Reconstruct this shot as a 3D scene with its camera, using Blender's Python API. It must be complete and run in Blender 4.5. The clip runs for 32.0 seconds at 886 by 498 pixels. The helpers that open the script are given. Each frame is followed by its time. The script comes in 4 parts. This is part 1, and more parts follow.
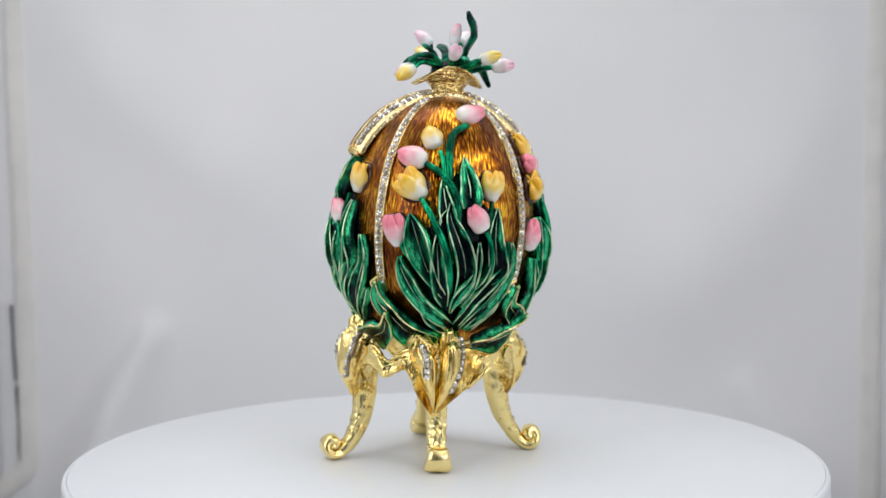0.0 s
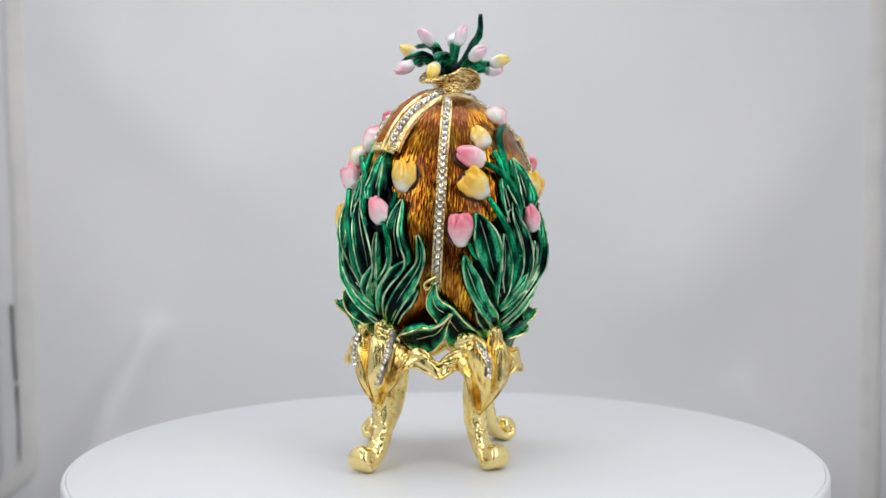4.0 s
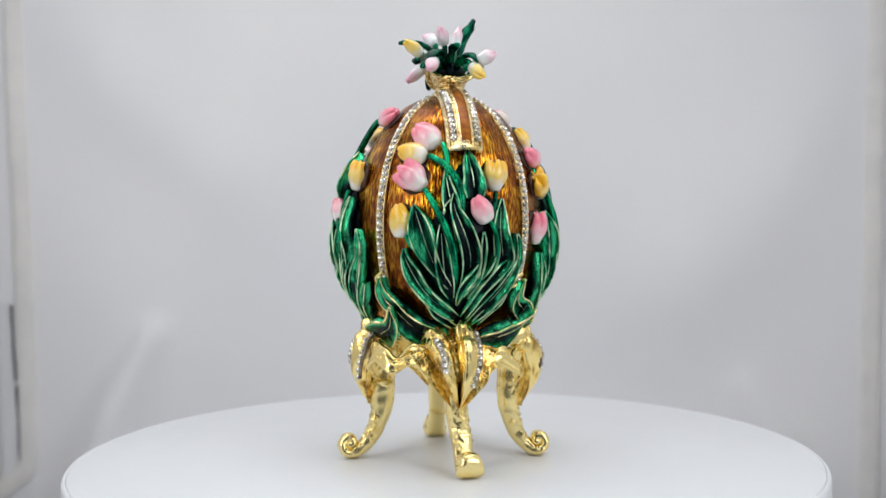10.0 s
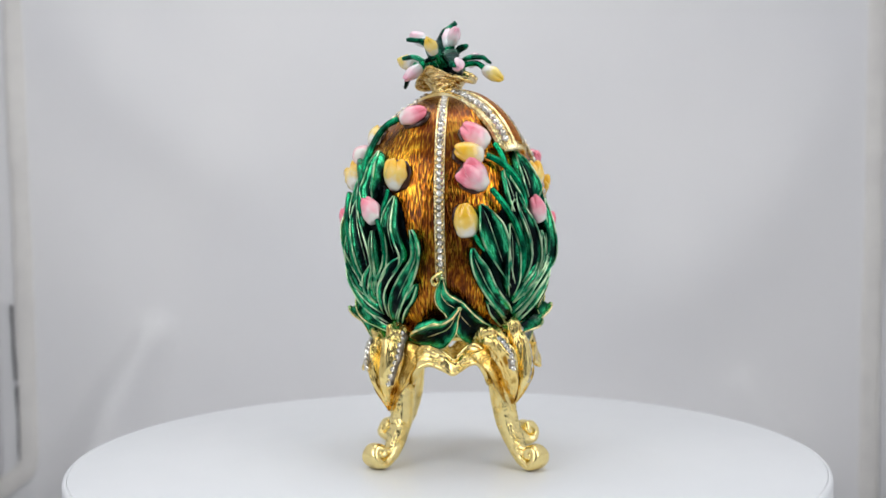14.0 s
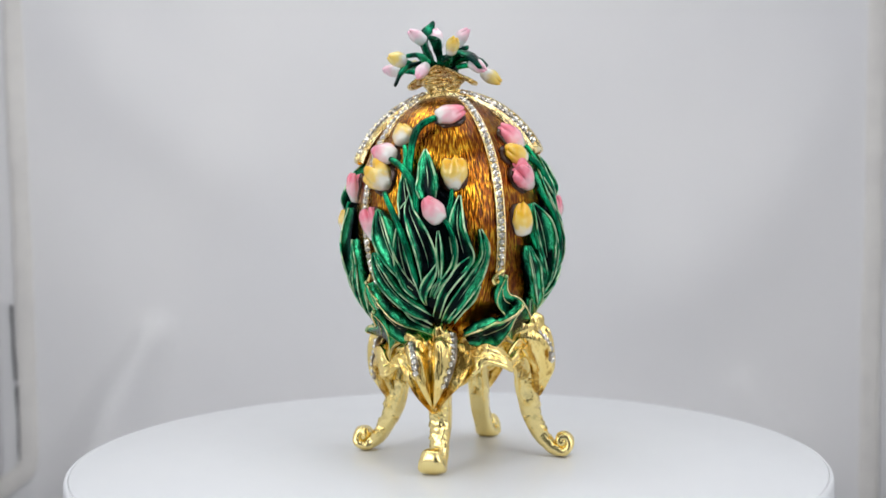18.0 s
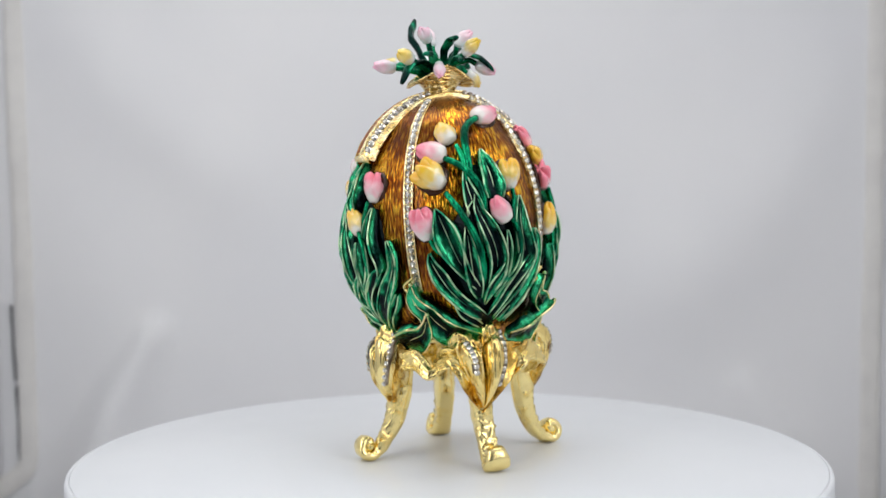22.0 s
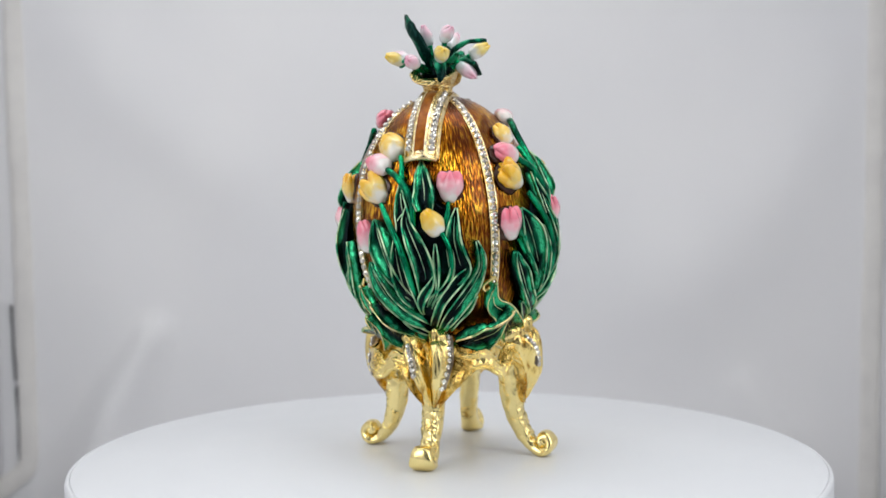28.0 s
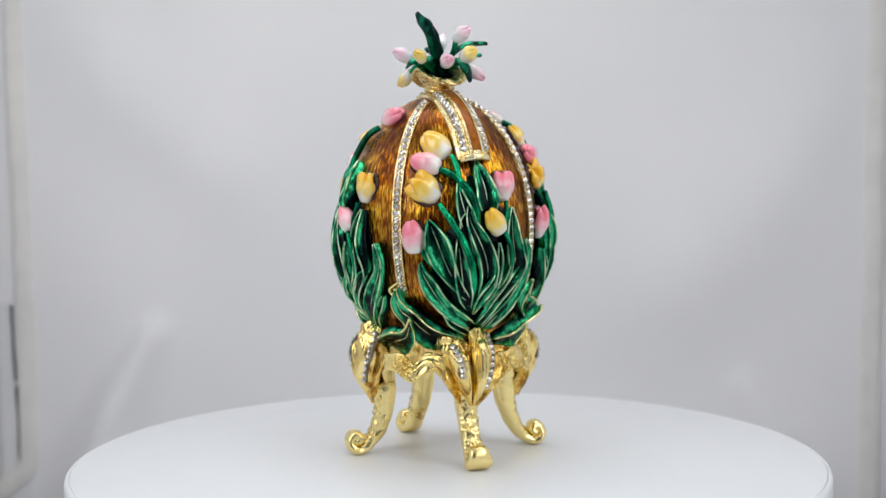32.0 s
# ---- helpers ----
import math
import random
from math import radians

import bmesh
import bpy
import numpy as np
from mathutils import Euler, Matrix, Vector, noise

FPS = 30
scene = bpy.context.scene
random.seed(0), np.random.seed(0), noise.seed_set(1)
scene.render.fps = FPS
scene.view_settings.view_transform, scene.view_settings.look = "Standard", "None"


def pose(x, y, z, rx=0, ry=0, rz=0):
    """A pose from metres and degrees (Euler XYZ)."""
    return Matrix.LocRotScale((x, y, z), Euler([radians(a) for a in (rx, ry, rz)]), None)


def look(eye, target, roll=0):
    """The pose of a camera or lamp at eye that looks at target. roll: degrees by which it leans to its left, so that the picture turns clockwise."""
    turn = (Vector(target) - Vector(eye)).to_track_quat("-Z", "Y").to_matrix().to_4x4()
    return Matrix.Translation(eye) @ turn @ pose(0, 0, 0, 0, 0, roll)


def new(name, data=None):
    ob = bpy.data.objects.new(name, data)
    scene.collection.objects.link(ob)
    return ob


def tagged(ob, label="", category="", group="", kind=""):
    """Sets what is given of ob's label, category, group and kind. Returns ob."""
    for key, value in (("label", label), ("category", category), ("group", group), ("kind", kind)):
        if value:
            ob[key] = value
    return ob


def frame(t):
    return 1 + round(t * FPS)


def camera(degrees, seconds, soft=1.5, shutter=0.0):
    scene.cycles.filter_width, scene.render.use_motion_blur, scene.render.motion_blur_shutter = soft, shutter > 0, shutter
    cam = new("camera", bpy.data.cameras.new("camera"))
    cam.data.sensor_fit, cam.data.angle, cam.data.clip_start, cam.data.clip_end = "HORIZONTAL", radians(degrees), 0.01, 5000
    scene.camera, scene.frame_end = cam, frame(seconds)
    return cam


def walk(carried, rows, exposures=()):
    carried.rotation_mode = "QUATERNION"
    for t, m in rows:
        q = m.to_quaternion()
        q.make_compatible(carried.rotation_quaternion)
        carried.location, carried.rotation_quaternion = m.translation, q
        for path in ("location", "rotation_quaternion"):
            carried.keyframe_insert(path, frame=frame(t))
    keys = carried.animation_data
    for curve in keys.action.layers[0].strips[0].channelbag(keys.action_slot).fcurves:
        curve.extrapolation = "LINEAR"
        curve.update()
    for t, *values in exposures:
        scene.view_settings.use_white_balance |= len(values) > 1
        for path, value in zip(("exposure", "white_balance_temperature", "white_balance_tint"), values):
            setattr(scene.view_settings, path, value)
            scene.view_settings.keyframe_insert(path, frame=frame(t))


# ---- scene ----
# The camera stands still before a white tent; the turntable carries the egg round.
cam = camera(40.39, 32.0, soft=1.5)
EYE = Vector((0.0, -0.40637, 0.0883))
PITCH, YAW, ROLL = radians(-2.686), radians(0.116), -0.488
AHEAD = Vector((-math.sin(YAW) * math.cos(PITCH), math.cos(YAW) * math.cos(PITCH), math.sin(PITCH)))
STAND = look(EYE, EYE + AHEAD, ROLL)
walk(cam, [(0.0, STAND), (32.0, STAND)])
cam.data.dof.use_dof = True
cam.data.dof.focus_distance = 0.378
cam.data.dof.aperture_fstop = 14.0
scene.view_settings.exposure = 0.0

# ---- world and lamps ----
world = bpy.data.worlds.new("world")
scene.world = world
world.use_nodes = True
world.node_tree.nodes["Background"].inputs[0].default_value = (0.80, 0.87, 1.0, 1)
world.node_tree.nodes["Background"].inputs[1].default_value = 0.09


def area_lamp(name, eye, target, w, h, watts, colour):
    data = bpy.data.lights.new(name, "AREA")
    data.shape, data.size, data.size_y, data.energy, data.color = "RECTANGLE", w, h, watts, colour
    ob = new(name, data)
    ob.matrix_world = look(eye, target)
    return ob


area_lamp("top_lamp", (-0.03, 0.06, 0.475), (0.0, 0.16, 0.0), 0.46, 0.24, 0.96, (0.985, 0.995, 0.99))
area_lamp("side_lamp", (-0.27, -0.26, 0.26), (0.0, 0.02, 0.07), 0.22, 0.32, 0.69, (0.955, 0.975, 0.995))
area_lamp("side_lamp", (0.27, -0.26, 0.26), (0.0, 0.02, 0.07), 0.22, 0.32, 0.69, (0.955, 0.975, 0.995))

MM = 0.001
OMEGA = 2 * math.pi / 41.407          # turn of the table, radians a second
EGG_AT = (-6.368 * MM, 1.548 * MM)    # the egg's foot on the table, off its axis
TILT_X, TILT_Y, TURN = radians(1.568), radians(3.305), radians(13.467)
TILT = Euler((TILT_X, TILT_Y, 0)).to_matrix().to_4x4() @ Matrix.Rotation(TURN, 4, "Z")


# ---- materials ----
def material(name, rough=0.5, metal=0.0, coat=0.0):
    m = bpy.data.materials.new(name)
    m.use_nodes = True
    b = m.node_tree.nodes["Principled BSDF"]
    b.inputs["Roughness"].default_value = rough
    b.inputs["Metallic"].default_value = metal
    b.inputs["Coat Weight"].default_value = coat
    b.inputs["Coat Roughness"].default_value = 0.04
    return m, m.node_tree, b


def node(tree, kind, **values):
    n = tree.nodes.new(kind)
    for key, value in values.items():
        n.inputs[key.replace("_", " ")].default_value = value
    return n


def noise_of(tree, coords, scale, detail=3.0, stretch=None):
    link = tree.links.new
    n = node(tree, "ShaderNodeTexNoise", Scale=scale, Detail=detail)
    if stretch:
        mp = tree.nodes.new("ShaderNodeMapping")
        mp.inputs["Scale"].default_value = stretch
        link(coords, mp.inputs["Vector"])
        coords = mp.outputs["Vector"]
    link(coords, n.inputs["Vector"])
    return n.outputs["Fac"]


def ramp_of(tree, fac, stops):
    r = tree.nodes.new("ShaderNodeValToRGB")
    e = r.color_ramp.elements
    while len(e) < len(stops):
        e.new(0.5)
    for el, (at, col) in zip(e, stops):
        el.position, el.color = at, (*col, 1)
    tree.links.new(fac, r.inputs["Fac"])
    return r.outputs["Color"]


def bump_of(tree, b, fac, strength, distance):
    n = node(tree, "ShaderNodeBump", Strength=strength, Distance=distance)
    tree.links.new(fac, n.inputs["Height"])
    tree.links.new(n.outputs["Normal"], b.inputs["Normal"])


def coords_of(tree, which="Object"):
    return tree.nodes.new("ShaderNodeTexCoord").outputs[which]


def make_gold(name, scale, strength, stops, rough):
    m, t, b = material(name, rough, 1.0)
    co = coords_of(t)
    t.links.new(ramp_of(t, noise_of(t, co, 220, 4), stops), b.inputs["Base Color"])
    bump_of(t, b, noise_of(t, co, scale, 4), strength, 0.0006)
    return m


# cast gold: smooth and chased patches, with brown patina in the chasing
GOLD, t, b = material("polished_gold", 0.20, 1.0)
co = coords_of(t)
patch = node(t, "ShaderNodeMapRange", From_Min=0.44, From_Max=0.62)
t.links.new(noise_of(t, co, 130, 2.0), patch.inputs["Value"])
chase = node(t, "ShaderNodeMath")
chase.operation = "MULTIPLY"
t.links.new(noise_of(t, co, 1100, 3.0), chase.inputs[0])
t.links.new(patch.outputs[0], chase.inputs[1])
both = node(t, "ShaderNodeMath")
both.operation = "MULTIPLY_ADD"
t.links.new(noise_of(t, co, 260, 3.0), both.inputs[0])
both.inputs[1].default_value = 0.30
t.links.new(chase.outputs[0], both.inputs[2])
t.links.new(ramp_of(t, chase.outputs[0], [(0.0, (1.0, 0.80, 0.33)), (0.38, (0.97, 0.71, 0.22)), (0.66, (0.52, 0.29, 0.05))]), b.inputs["Base Color"])
bump_of(t, b, both.outputs[0], 1.0, 0.0011)

# smooth cast legs, satin with scattered pits
GOLD_SATIN, t, b = material("satin_gold", 0.26, 1.0)
co = coords_of(t)
pit = node(t, "ShaderNodeMapRange", From_Min=0.56, From_Max=0.72)
t.links.new(noise_of(t, co, 150, 2.0), pit.inputs["Value"])
grain = node(t, "ShaderNodeMath")
grain.operation = "MULTIPLY"
t.links.new(noise_of(t, co, 900, 3.0), grain.inputs[0])
t.links.new(pit.outputs[0], grain.inputs[1])
t.links.new(ramp_of(t, grain.outputs[0], [(0.0, (1.0, 0.82, 0.365)), (0.35, (0.97, 0.73, 0.25)), (0.62, (0.50, 0.28, 0.05))]), b.inputs["Base Color"])
bump_of(t, b, grain.outputs[0], 1.0, 0.0010)

# petals: long chased grooves
GOLD_CHASED, t, b = material("chased_gold", 0.16, 1.0)
co = coords_of(t)
groove = noise_of(t, co, 330, 5.0, (1, 1, 0.26))
t.links.new(ramp_of(t, groove, [(0.31, (0.36, 0.17, 0.02)), (0.42, (0.98, 0.75, 0.27)), (0.7, (1.0, 0.83, 0.38))]), b.inputs["Base Color"])
bump_of(t, b, groove, 0.9, 0.0014)

GOLD_ANTIQUE = make_gold("antique_gold", 520, 0.8, [(0.36, (0.40, 0.20, 0.03)), (0.50, (0.88, 0.58, 0.14)), (0.66, (1.0, 0.78, 0.30))], 0.24)
GOLD_HAMMERED = make_gold("hammered_gold", 620, 0.9, [(0.40, (0.42, 0.22, 0.04)), (0.49, (0.96, 0.71, 0.23)), (0.64, (1.0, 0.83, 0.38))], 0.16)
GOLD_PALE = make_gold("pale_beaded_gold", 800, 0.7, [(0.36, (0.72, 0.52, 0.20)), (0.48, (0.97, 0.80, 0.42)), (0.66, (1.0, 0.90, 0.58))], 0.24)
SETTING = make_gold("dull_silver_setting", 700, 0.6, [(0.38, (0.14, 0.11, 0.08)), (0.62, (0.46, 0.40, 0.33))], 0.32)
RIM = make_gold("green_tinged_gilt", 400, 0.2, [(0.38, (0.02, 0.34, 0.17)), (0.56, (0.66, 0.86, 0.56))], 0.28)
CURL_RIM = make_gold("pale_rubbed_gilt", 300, 0.4, [(0.40, (0.30, 0.52, 0.22)), (0.50, (0.92, 0.80, 0.42)), (0.66, (1.0, 0.87, 0.52))], 0.26)
# woven gold of the neck
GOLD_WOVEN, t, b = material("woven_gold", 0.24, 1.0)
weft = noise_of(t, coords_of(t), 900, 2.0, (0.5, 0.5, 1.5))
t.links.new(ramp_of(t, weft, [(0.36, (0.50, 0.30, 0.07)), (0.5, (0.95, 0.73, 0.31)), (0.7, (1.0, 0.85, 0.46))]), b.inputs["Base Color"])
bump_of(t, b, weft, 1.0, 0.0010)

# amber enamel over engraved metal: short upright strokes
AMBER, t, b = material("amber_guilloche_enamel", 0.22, 0.94, 0.15)
uv = coords_of(t, "UV")
fine = noise_of(t, uv, 1.0, 1.0, (1.6, 0.28, 1))
broad = noise_of(t, uv, 0.10, 3.0)
mix = node(t, "ShaderNodeMath")
mix.operation = "MULTIPLY_ADD"
t.links.new(broad, mix.inputs[0])
mix.inputs[1].default_value = 0.68
t.links.new(fine, mix.inputs[2])
strokes = ramp_of(t, mix.outputs[0], [(0.665, (0.105, 0.022, 0.002)), (0.79, (0.30, 0.080, 0.003)), (0.90, (0.60, 0.210, 0.007)), (1.0, (1.0, 0.56, 0.04))])
# the colour is browner where it runs against the bands
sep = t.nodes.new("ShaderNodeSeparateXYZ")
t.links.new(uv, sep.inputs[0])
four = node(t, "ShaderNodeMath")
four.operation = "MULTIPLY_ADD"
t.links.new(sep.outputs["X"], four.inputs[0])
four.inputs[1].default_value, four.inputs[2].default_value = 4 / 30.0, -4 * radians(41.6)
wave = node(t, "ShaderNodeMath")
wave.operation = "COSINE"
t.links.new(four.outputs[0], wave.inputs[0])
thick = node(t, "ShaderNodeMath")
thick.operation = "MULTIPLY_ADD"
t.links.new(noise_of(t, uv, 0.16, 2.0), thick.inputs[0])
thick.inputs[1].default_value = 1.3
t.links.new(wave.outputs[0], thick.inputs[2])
crown_shade = node(t, "ShaderNodeMapRange", From_Min=58.4, From_Max=86.4, To_Max=1.5)   # shading painted into the colour: darker towards the top of the egg
t.links.new(sep.outputs["Y"], crown_shade.inputs["Value"])
browning = node(t, "ShaderNodeMath")
t.links.new(thick.outputs[0], browning.inputs[0])
t.links.new(crown_shade.outputs[0], browning.inputs[1])
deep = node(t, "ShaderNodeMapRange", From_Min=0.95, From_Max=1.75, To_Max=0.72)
t.links.new(browning.outputs[0], deep.inputs["Value"])
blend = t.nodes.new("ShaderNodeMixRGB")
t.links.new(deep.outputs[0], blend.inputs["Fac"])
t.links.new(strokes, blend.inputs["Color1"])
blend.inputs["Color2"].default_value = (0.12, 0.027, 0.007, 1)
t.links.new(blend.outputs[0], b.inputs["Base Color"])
bump_of(t, b, fine, 0.55, 0.0006)


def make_enamel(name, dark, mid, light, metal, leaf=False):
    m, t, b = material(name, 0.26, metal, 0.06)
    b.inputs["Specular IOR Level"].default_value = 0.15
    co = coords_of(t)
    a = node(t, "ShaderNodeMath")
    a.operation = "MULTIPLY_ADD"
    t.links.new(t.nodes.new("ShaderNodeObjectInfo").outputs["Random"], a.inputs[0])
    a.inputs[1].default_value = 0.10
    t.links.new(noise_of(t, co, 190, 2.5, (1, 1, 0.32)), a.inputs[2])
    if leaf:    # the colour is darker along the channel and lighter over the edges
        sep = t.nodes.new("ShaderNodeSeparateXYZ")
        t.links.new(coords_of(t, "UV"), sep.inputs[0])
        edge = node(t, "ShaderNodeMath")
        edge.operation = "MULTIPLY_ADD"
        t.links.new(sep.outputs["Y"], edge.inputs[0])
        edge.inputs[1].default_value = 0.42
        t.links.new(a.outputs[0], edge.inputs[2])
        low = node(t, "ShaderNodeMath")
        low.operation = "SUBTRACT"
        t.links.new(edge.outputs[0], low.inputs[0])
        low.inputs[1].default_value = 0.25
        a = low
    t.links.new(ramp_of(t, a.outputs[0], [(0.46, dark), (0.555, mid), (0.66, light)]), b.inputs["Base Color"])
    bump_of(t, b, noise_of(t, co, 430, 3.5), 0.8, 0.0010)
    return m


GREEN = make_enamel("green_enamel", (0.0, 0.005, 0.006), (0.0, 0.082, 0.038), (0.05, 0.56, 0.26), 0.8, True)
GREEN_DARK = make_enamel("dark_green_enamel", (0.0, 0.003, 0.005), (0.0, 0.032, 0.019), (0.04, 0.44, 0.20), 0.75, True)
GREEN_STEM = make_enamel("stem_enamel", (0.0, 0.06, 0.030), (0.0, 0.20, 0.085), (0.01, 0.45, 0.19), 0.8)
GREEN_BLADE = make_enamel("blade_enamel", (0.0, 0.020, 0.016), (0.0, 0.120, 0.060), (0.03, 0.42, 0.22), 0.7)
# near-black green that stands for the shade between the leaves
GREEN_GAP = make_enamel("leaf_gap_shade", (0.0, 0.002, 0.004), (0.0, 0.005, 0.007), (0.0, 0.018, 0.014), 0.55)


def make_petal(name, tip, mid, base, at):
    m, t, b = material(name, 0.22, 0.0, 0.8)
    co = coords_of(t)
    sep = t.nodes.new("ShaderNodeSeparateXYZ")
    t.links.new(co, sep.inputs[0])
    n = noise_of(t, co, 260, 2.0)
    add = node(t, "ShaderNodeMath")
    add.operation = "MULTIPLY_ADD"
    t.links.new(n, add.inputs[0])
    add.inputs[1].default_value = 0.008
    t.links.new(sep.outputs["Z"], add.inputs[2])
    rng = node(t, "ShaderNodeMapRange", From_Min=0.0025, From_Max=0.013)
    t.links.new(add.outputs[0], rng.inputs["Value"])
    t.links.new(ramp_of(t, rng.outputs[0], [(at - 0.22, base), (at, mid), (at + 0.32, tip)]), b.inputs["Base Color"])
    b.inputs["Subsurface Weight"].default_value = 0.1
    b.inputs["Subsurface Radius"].default_value = (0.001, 0.0006, 0.0005)
    bump_of(t, b, noise_of(t, co, 500, 2.0), 0.12, 0.0004)
    return m


PINK = make_petal("pink_petal_enamel", (1.0, 0.27, 0.36), (0.98, 0.56, 0.61), (0.90, 0.83, 0.78), 0.52)
YELLOW = make_petal("yellow_petal_enamel", (1.0, 0.57, 0.035), (0.98, 0.71, 0.19), (0.90, 0.85, 0.74), 0.52)
PALE_PINK = make_petal("pale_pink_petal_enamel", (0.92, 0.44, 0.58), (0.90, 0.68, 0.75), (0.86, 0.86, 0.88), 0.55)
PALE_YELLOW = make_petal("pale_yellow_petal_enamel", (0.94, 0.62, 0.06), (0.92, 0.74, 0.24), (0.86, 0.86, 0.82), 0.5)

CRYSTAL, t, b = material("rhinestone_crystal", 0.12, 0.9, 0.4)
t.links.new(ramp_of(t, t.nodes.new("ShaderNodeObjectInfo").outputs["Random"], [(0.0, (0.50, 0.46, 0.39)), (1.0, (0.88, 0.85, 0.79))]), b.inputs["Base Color"])

PLASTIC, t, b = material("white_turntable_plastic", 0.33)
co = coords_of(t)
t.links.new(ramp_of(t, noise_of(t, co, 14, 4), [(0.3, (0.770, 0.788, 0.815)), (0.7, (0.795, 0.808, 0.832))]), b.inputs["Base Color"])
t.links.new(ramp_of(t, noise_of(t, co, 60, 4), [(0.3, (0.30, 0.30, 0.30)), (0.7, (0.38, 0.38, 0.38))]), b.inputs["Roughness"])

FABRIC, t, b = material("white_tent_fabric", 0.85)
co = coords_of(t)
weave = ramp_of(t, noise_of(t, co, 5, 5), [(0.3, (0.770, 0.770, 0.790)), (0.7, (0.830, 0.823, 0.828))])
spots = node(t, "ShaderNodeTexVoronoi", Scale=17)
t.links.new(co, spots.inputs["Vector"])
speck = t.nodes.new("ShaderNodeMixRGB")
speck.blend_type = "MULTIPLY"
speck.inputs["Fac"].default_value = 1.0
t.links.new(weave, speck.inputs["Color1"])
t.links.new(ramp_of(t, spots.outputs["Distance"], [(0.005, (0.82, 0.81, 0.79)), (0.018, (1, 1, 1))]), speck.inputs["Color2"])
t.links.new(speck.outputs[0], b.inputs["Base Color"])
bump_of(t, b, noise_of(t, co, 900, 2), 0.15, 0.0006)
PIPING, t, b = material("seam_piping_cloth", 0.8)
t.links.new(ramp_of(t, noise_of(t, coords_of(t), 40, 4), [(0.3, (0.72, 0.70, 0.68)), (0.7, (0.80, 0.78, 0.75))]), b.inputs["Base Color"])
DARK_CLOTH, t, b = material("dark_zip_tape", 0.8)
t.links.new(ramp_of(t, noise_of(t, coords_of(t), 60, 3), [(0.3, (0.05, 0.05, 0.055)), (0.7, (0.09, 0.09, 0.10))]), b.inputs["Base Color"])


# ---- mesh helpers ----
def part(name, bm, mat, parent=None, label="", m=None, smooth=True):
    data = bpy.data.meshes.new(name)
    bmesh.ops.recalc_face_normals(bm, faces=bm.faces)
    bm.to_mesh(data)
    bm.free()
    for p in data.polygons:
        p.use_smooth = smooth
    data.materials.append(mat)
    return place(name, data, parent, label, m)


def place(name, data, parent=None, label="", m=None):
    ob = new(name, data)
    ob.parent = parent
    if m is not None:
        ob.matrix_basis = m
    if label:
        tagged(ob, label)
    return ob


def curve(points, n):
    """n + 1 places along a smooth line through the points."""
    p = [np.array(q, float) for q in points]
    p = [2 * p[0] - p[1], *p, 2 * p[-1] - p[-2]]
    out = []
    for i in range(n + 1):
        u = i / n * (len(points) - 1)
        k = min(int(u), len(points) - 2)
        f = u - k
        a, b1, c, d = p[k:k + 4]
        out.append(0.5 * (2 * b1 + (c - a) * f + (2 * a - 5 * b1 + 4 * c - d) * f * f + (3 * b1 - a - 3 * c + d) * f ** 3))
    return out


def sweep(bm, pts, size, sides=8, ups=None, closed=False, square=1.0):
    """A tube along pts; size(i) gives its half width and half thickness, ups the thickness direction."""
    pts = [Vector(p) for p in pts]
    n = len(pts)
    rings, up = [], Vector((0, 0, 1))
    for i, p in enumerate(pts):
        a = pts[(i - 1) % n] if closed or i else pts[0]
        c = pts[(i + 1) % n] if closed or i < n - 1 else pts[-1]
        tan = (c - a).normalized()
        if ups:
            up = Vector(ups[i])
        up = (up - tan * up.dot(tan))
        if up.length < 1e-6:
            up = tan.orthogonal()
        up.normalize()
        side = tan.cross(up)
        w, h = size(i / max(n - 1, 1))
        ring = []
        for k in range(sides):
            q = 2 * math.pi * k / sides
            c1, s1 = math.cos(q), math.sin(q)
            c1, s1 = math.copysign(abs(c1) ** square, c1), math.copysign(abs(s1) ** square, s1)
            ring.append(bm.verts.new(p + side * (w * c1) + up * (h * s1)))
        rings.append(ring)
    for i in range(n if closed else n - 1):
        r, s = rings[i], rings[(i + 1) % n]
        for k in range(sides):
            bm.faces.new((r[k], r[(k + 1) % sides], s[(k + 1) % sides], s[k]))
    if not closed:
        bm.faces.new(rings[0][::-1])
        bm.faces.new(rings[-1])


def grid_faces(bm, rows, wrap=False):
    for r, s in zip(rows, rows[1:]):
        n = len(r)
        for k in range(n if wrap else n - 1):
            bm.faces.new((r[k], r[(k + 1) % n], s[(k + 1) % n], s[k]))


def lathe(bm, outline, n=64, caps=True):
    rows = []
    for r, z in outline:
        rows.append([bm.verts.new((r * math.cos(2 * math.pi * k / n), r * math.sin(2 * math.pi * k / n), z)) for k in range(n)])
    grid_faces(bm, rows, True)
    if caps:
        bm.faces.new(rows[0][::-1])
        bm.faces.new(rows[-1])


# ---- the tent ----
BACK, SIDE, FLOOR, ROOF, FRONT = 0.44, 0.320, -0.145, 0.50, -0.46
OPENING = 0.15      # half width of the gap between the front flaps


def cloth_sheet(name, corner, across, up, nx, nz, folds, label):
    """A hanging cloth with soft folds; inward is across x up."""
    bm = bmesh.new()
    inward = Vector(across).cross(Vector(up)).normalized()
    rows = []
    for j in range(nz + 1):
        row = []
        for i in range(nx + 1):
            p = Vector(corner) + Vector(across) * (i / nx) + Vector(up) * (j / nz)
            row.append(bm.verts.new(p + inward * folds(i / nx, j / nz)))
        rows.append(row)
    grid_faces(bm, rows)
    ob = part(name, bm, FABRIC)
    mod = ob.modifiers.new("thickness", "SOLIDIFY")
    mod.thickness, mod.offset = 0.002, 0
    return tagged(ob, label, "tent wall", kind="structure")


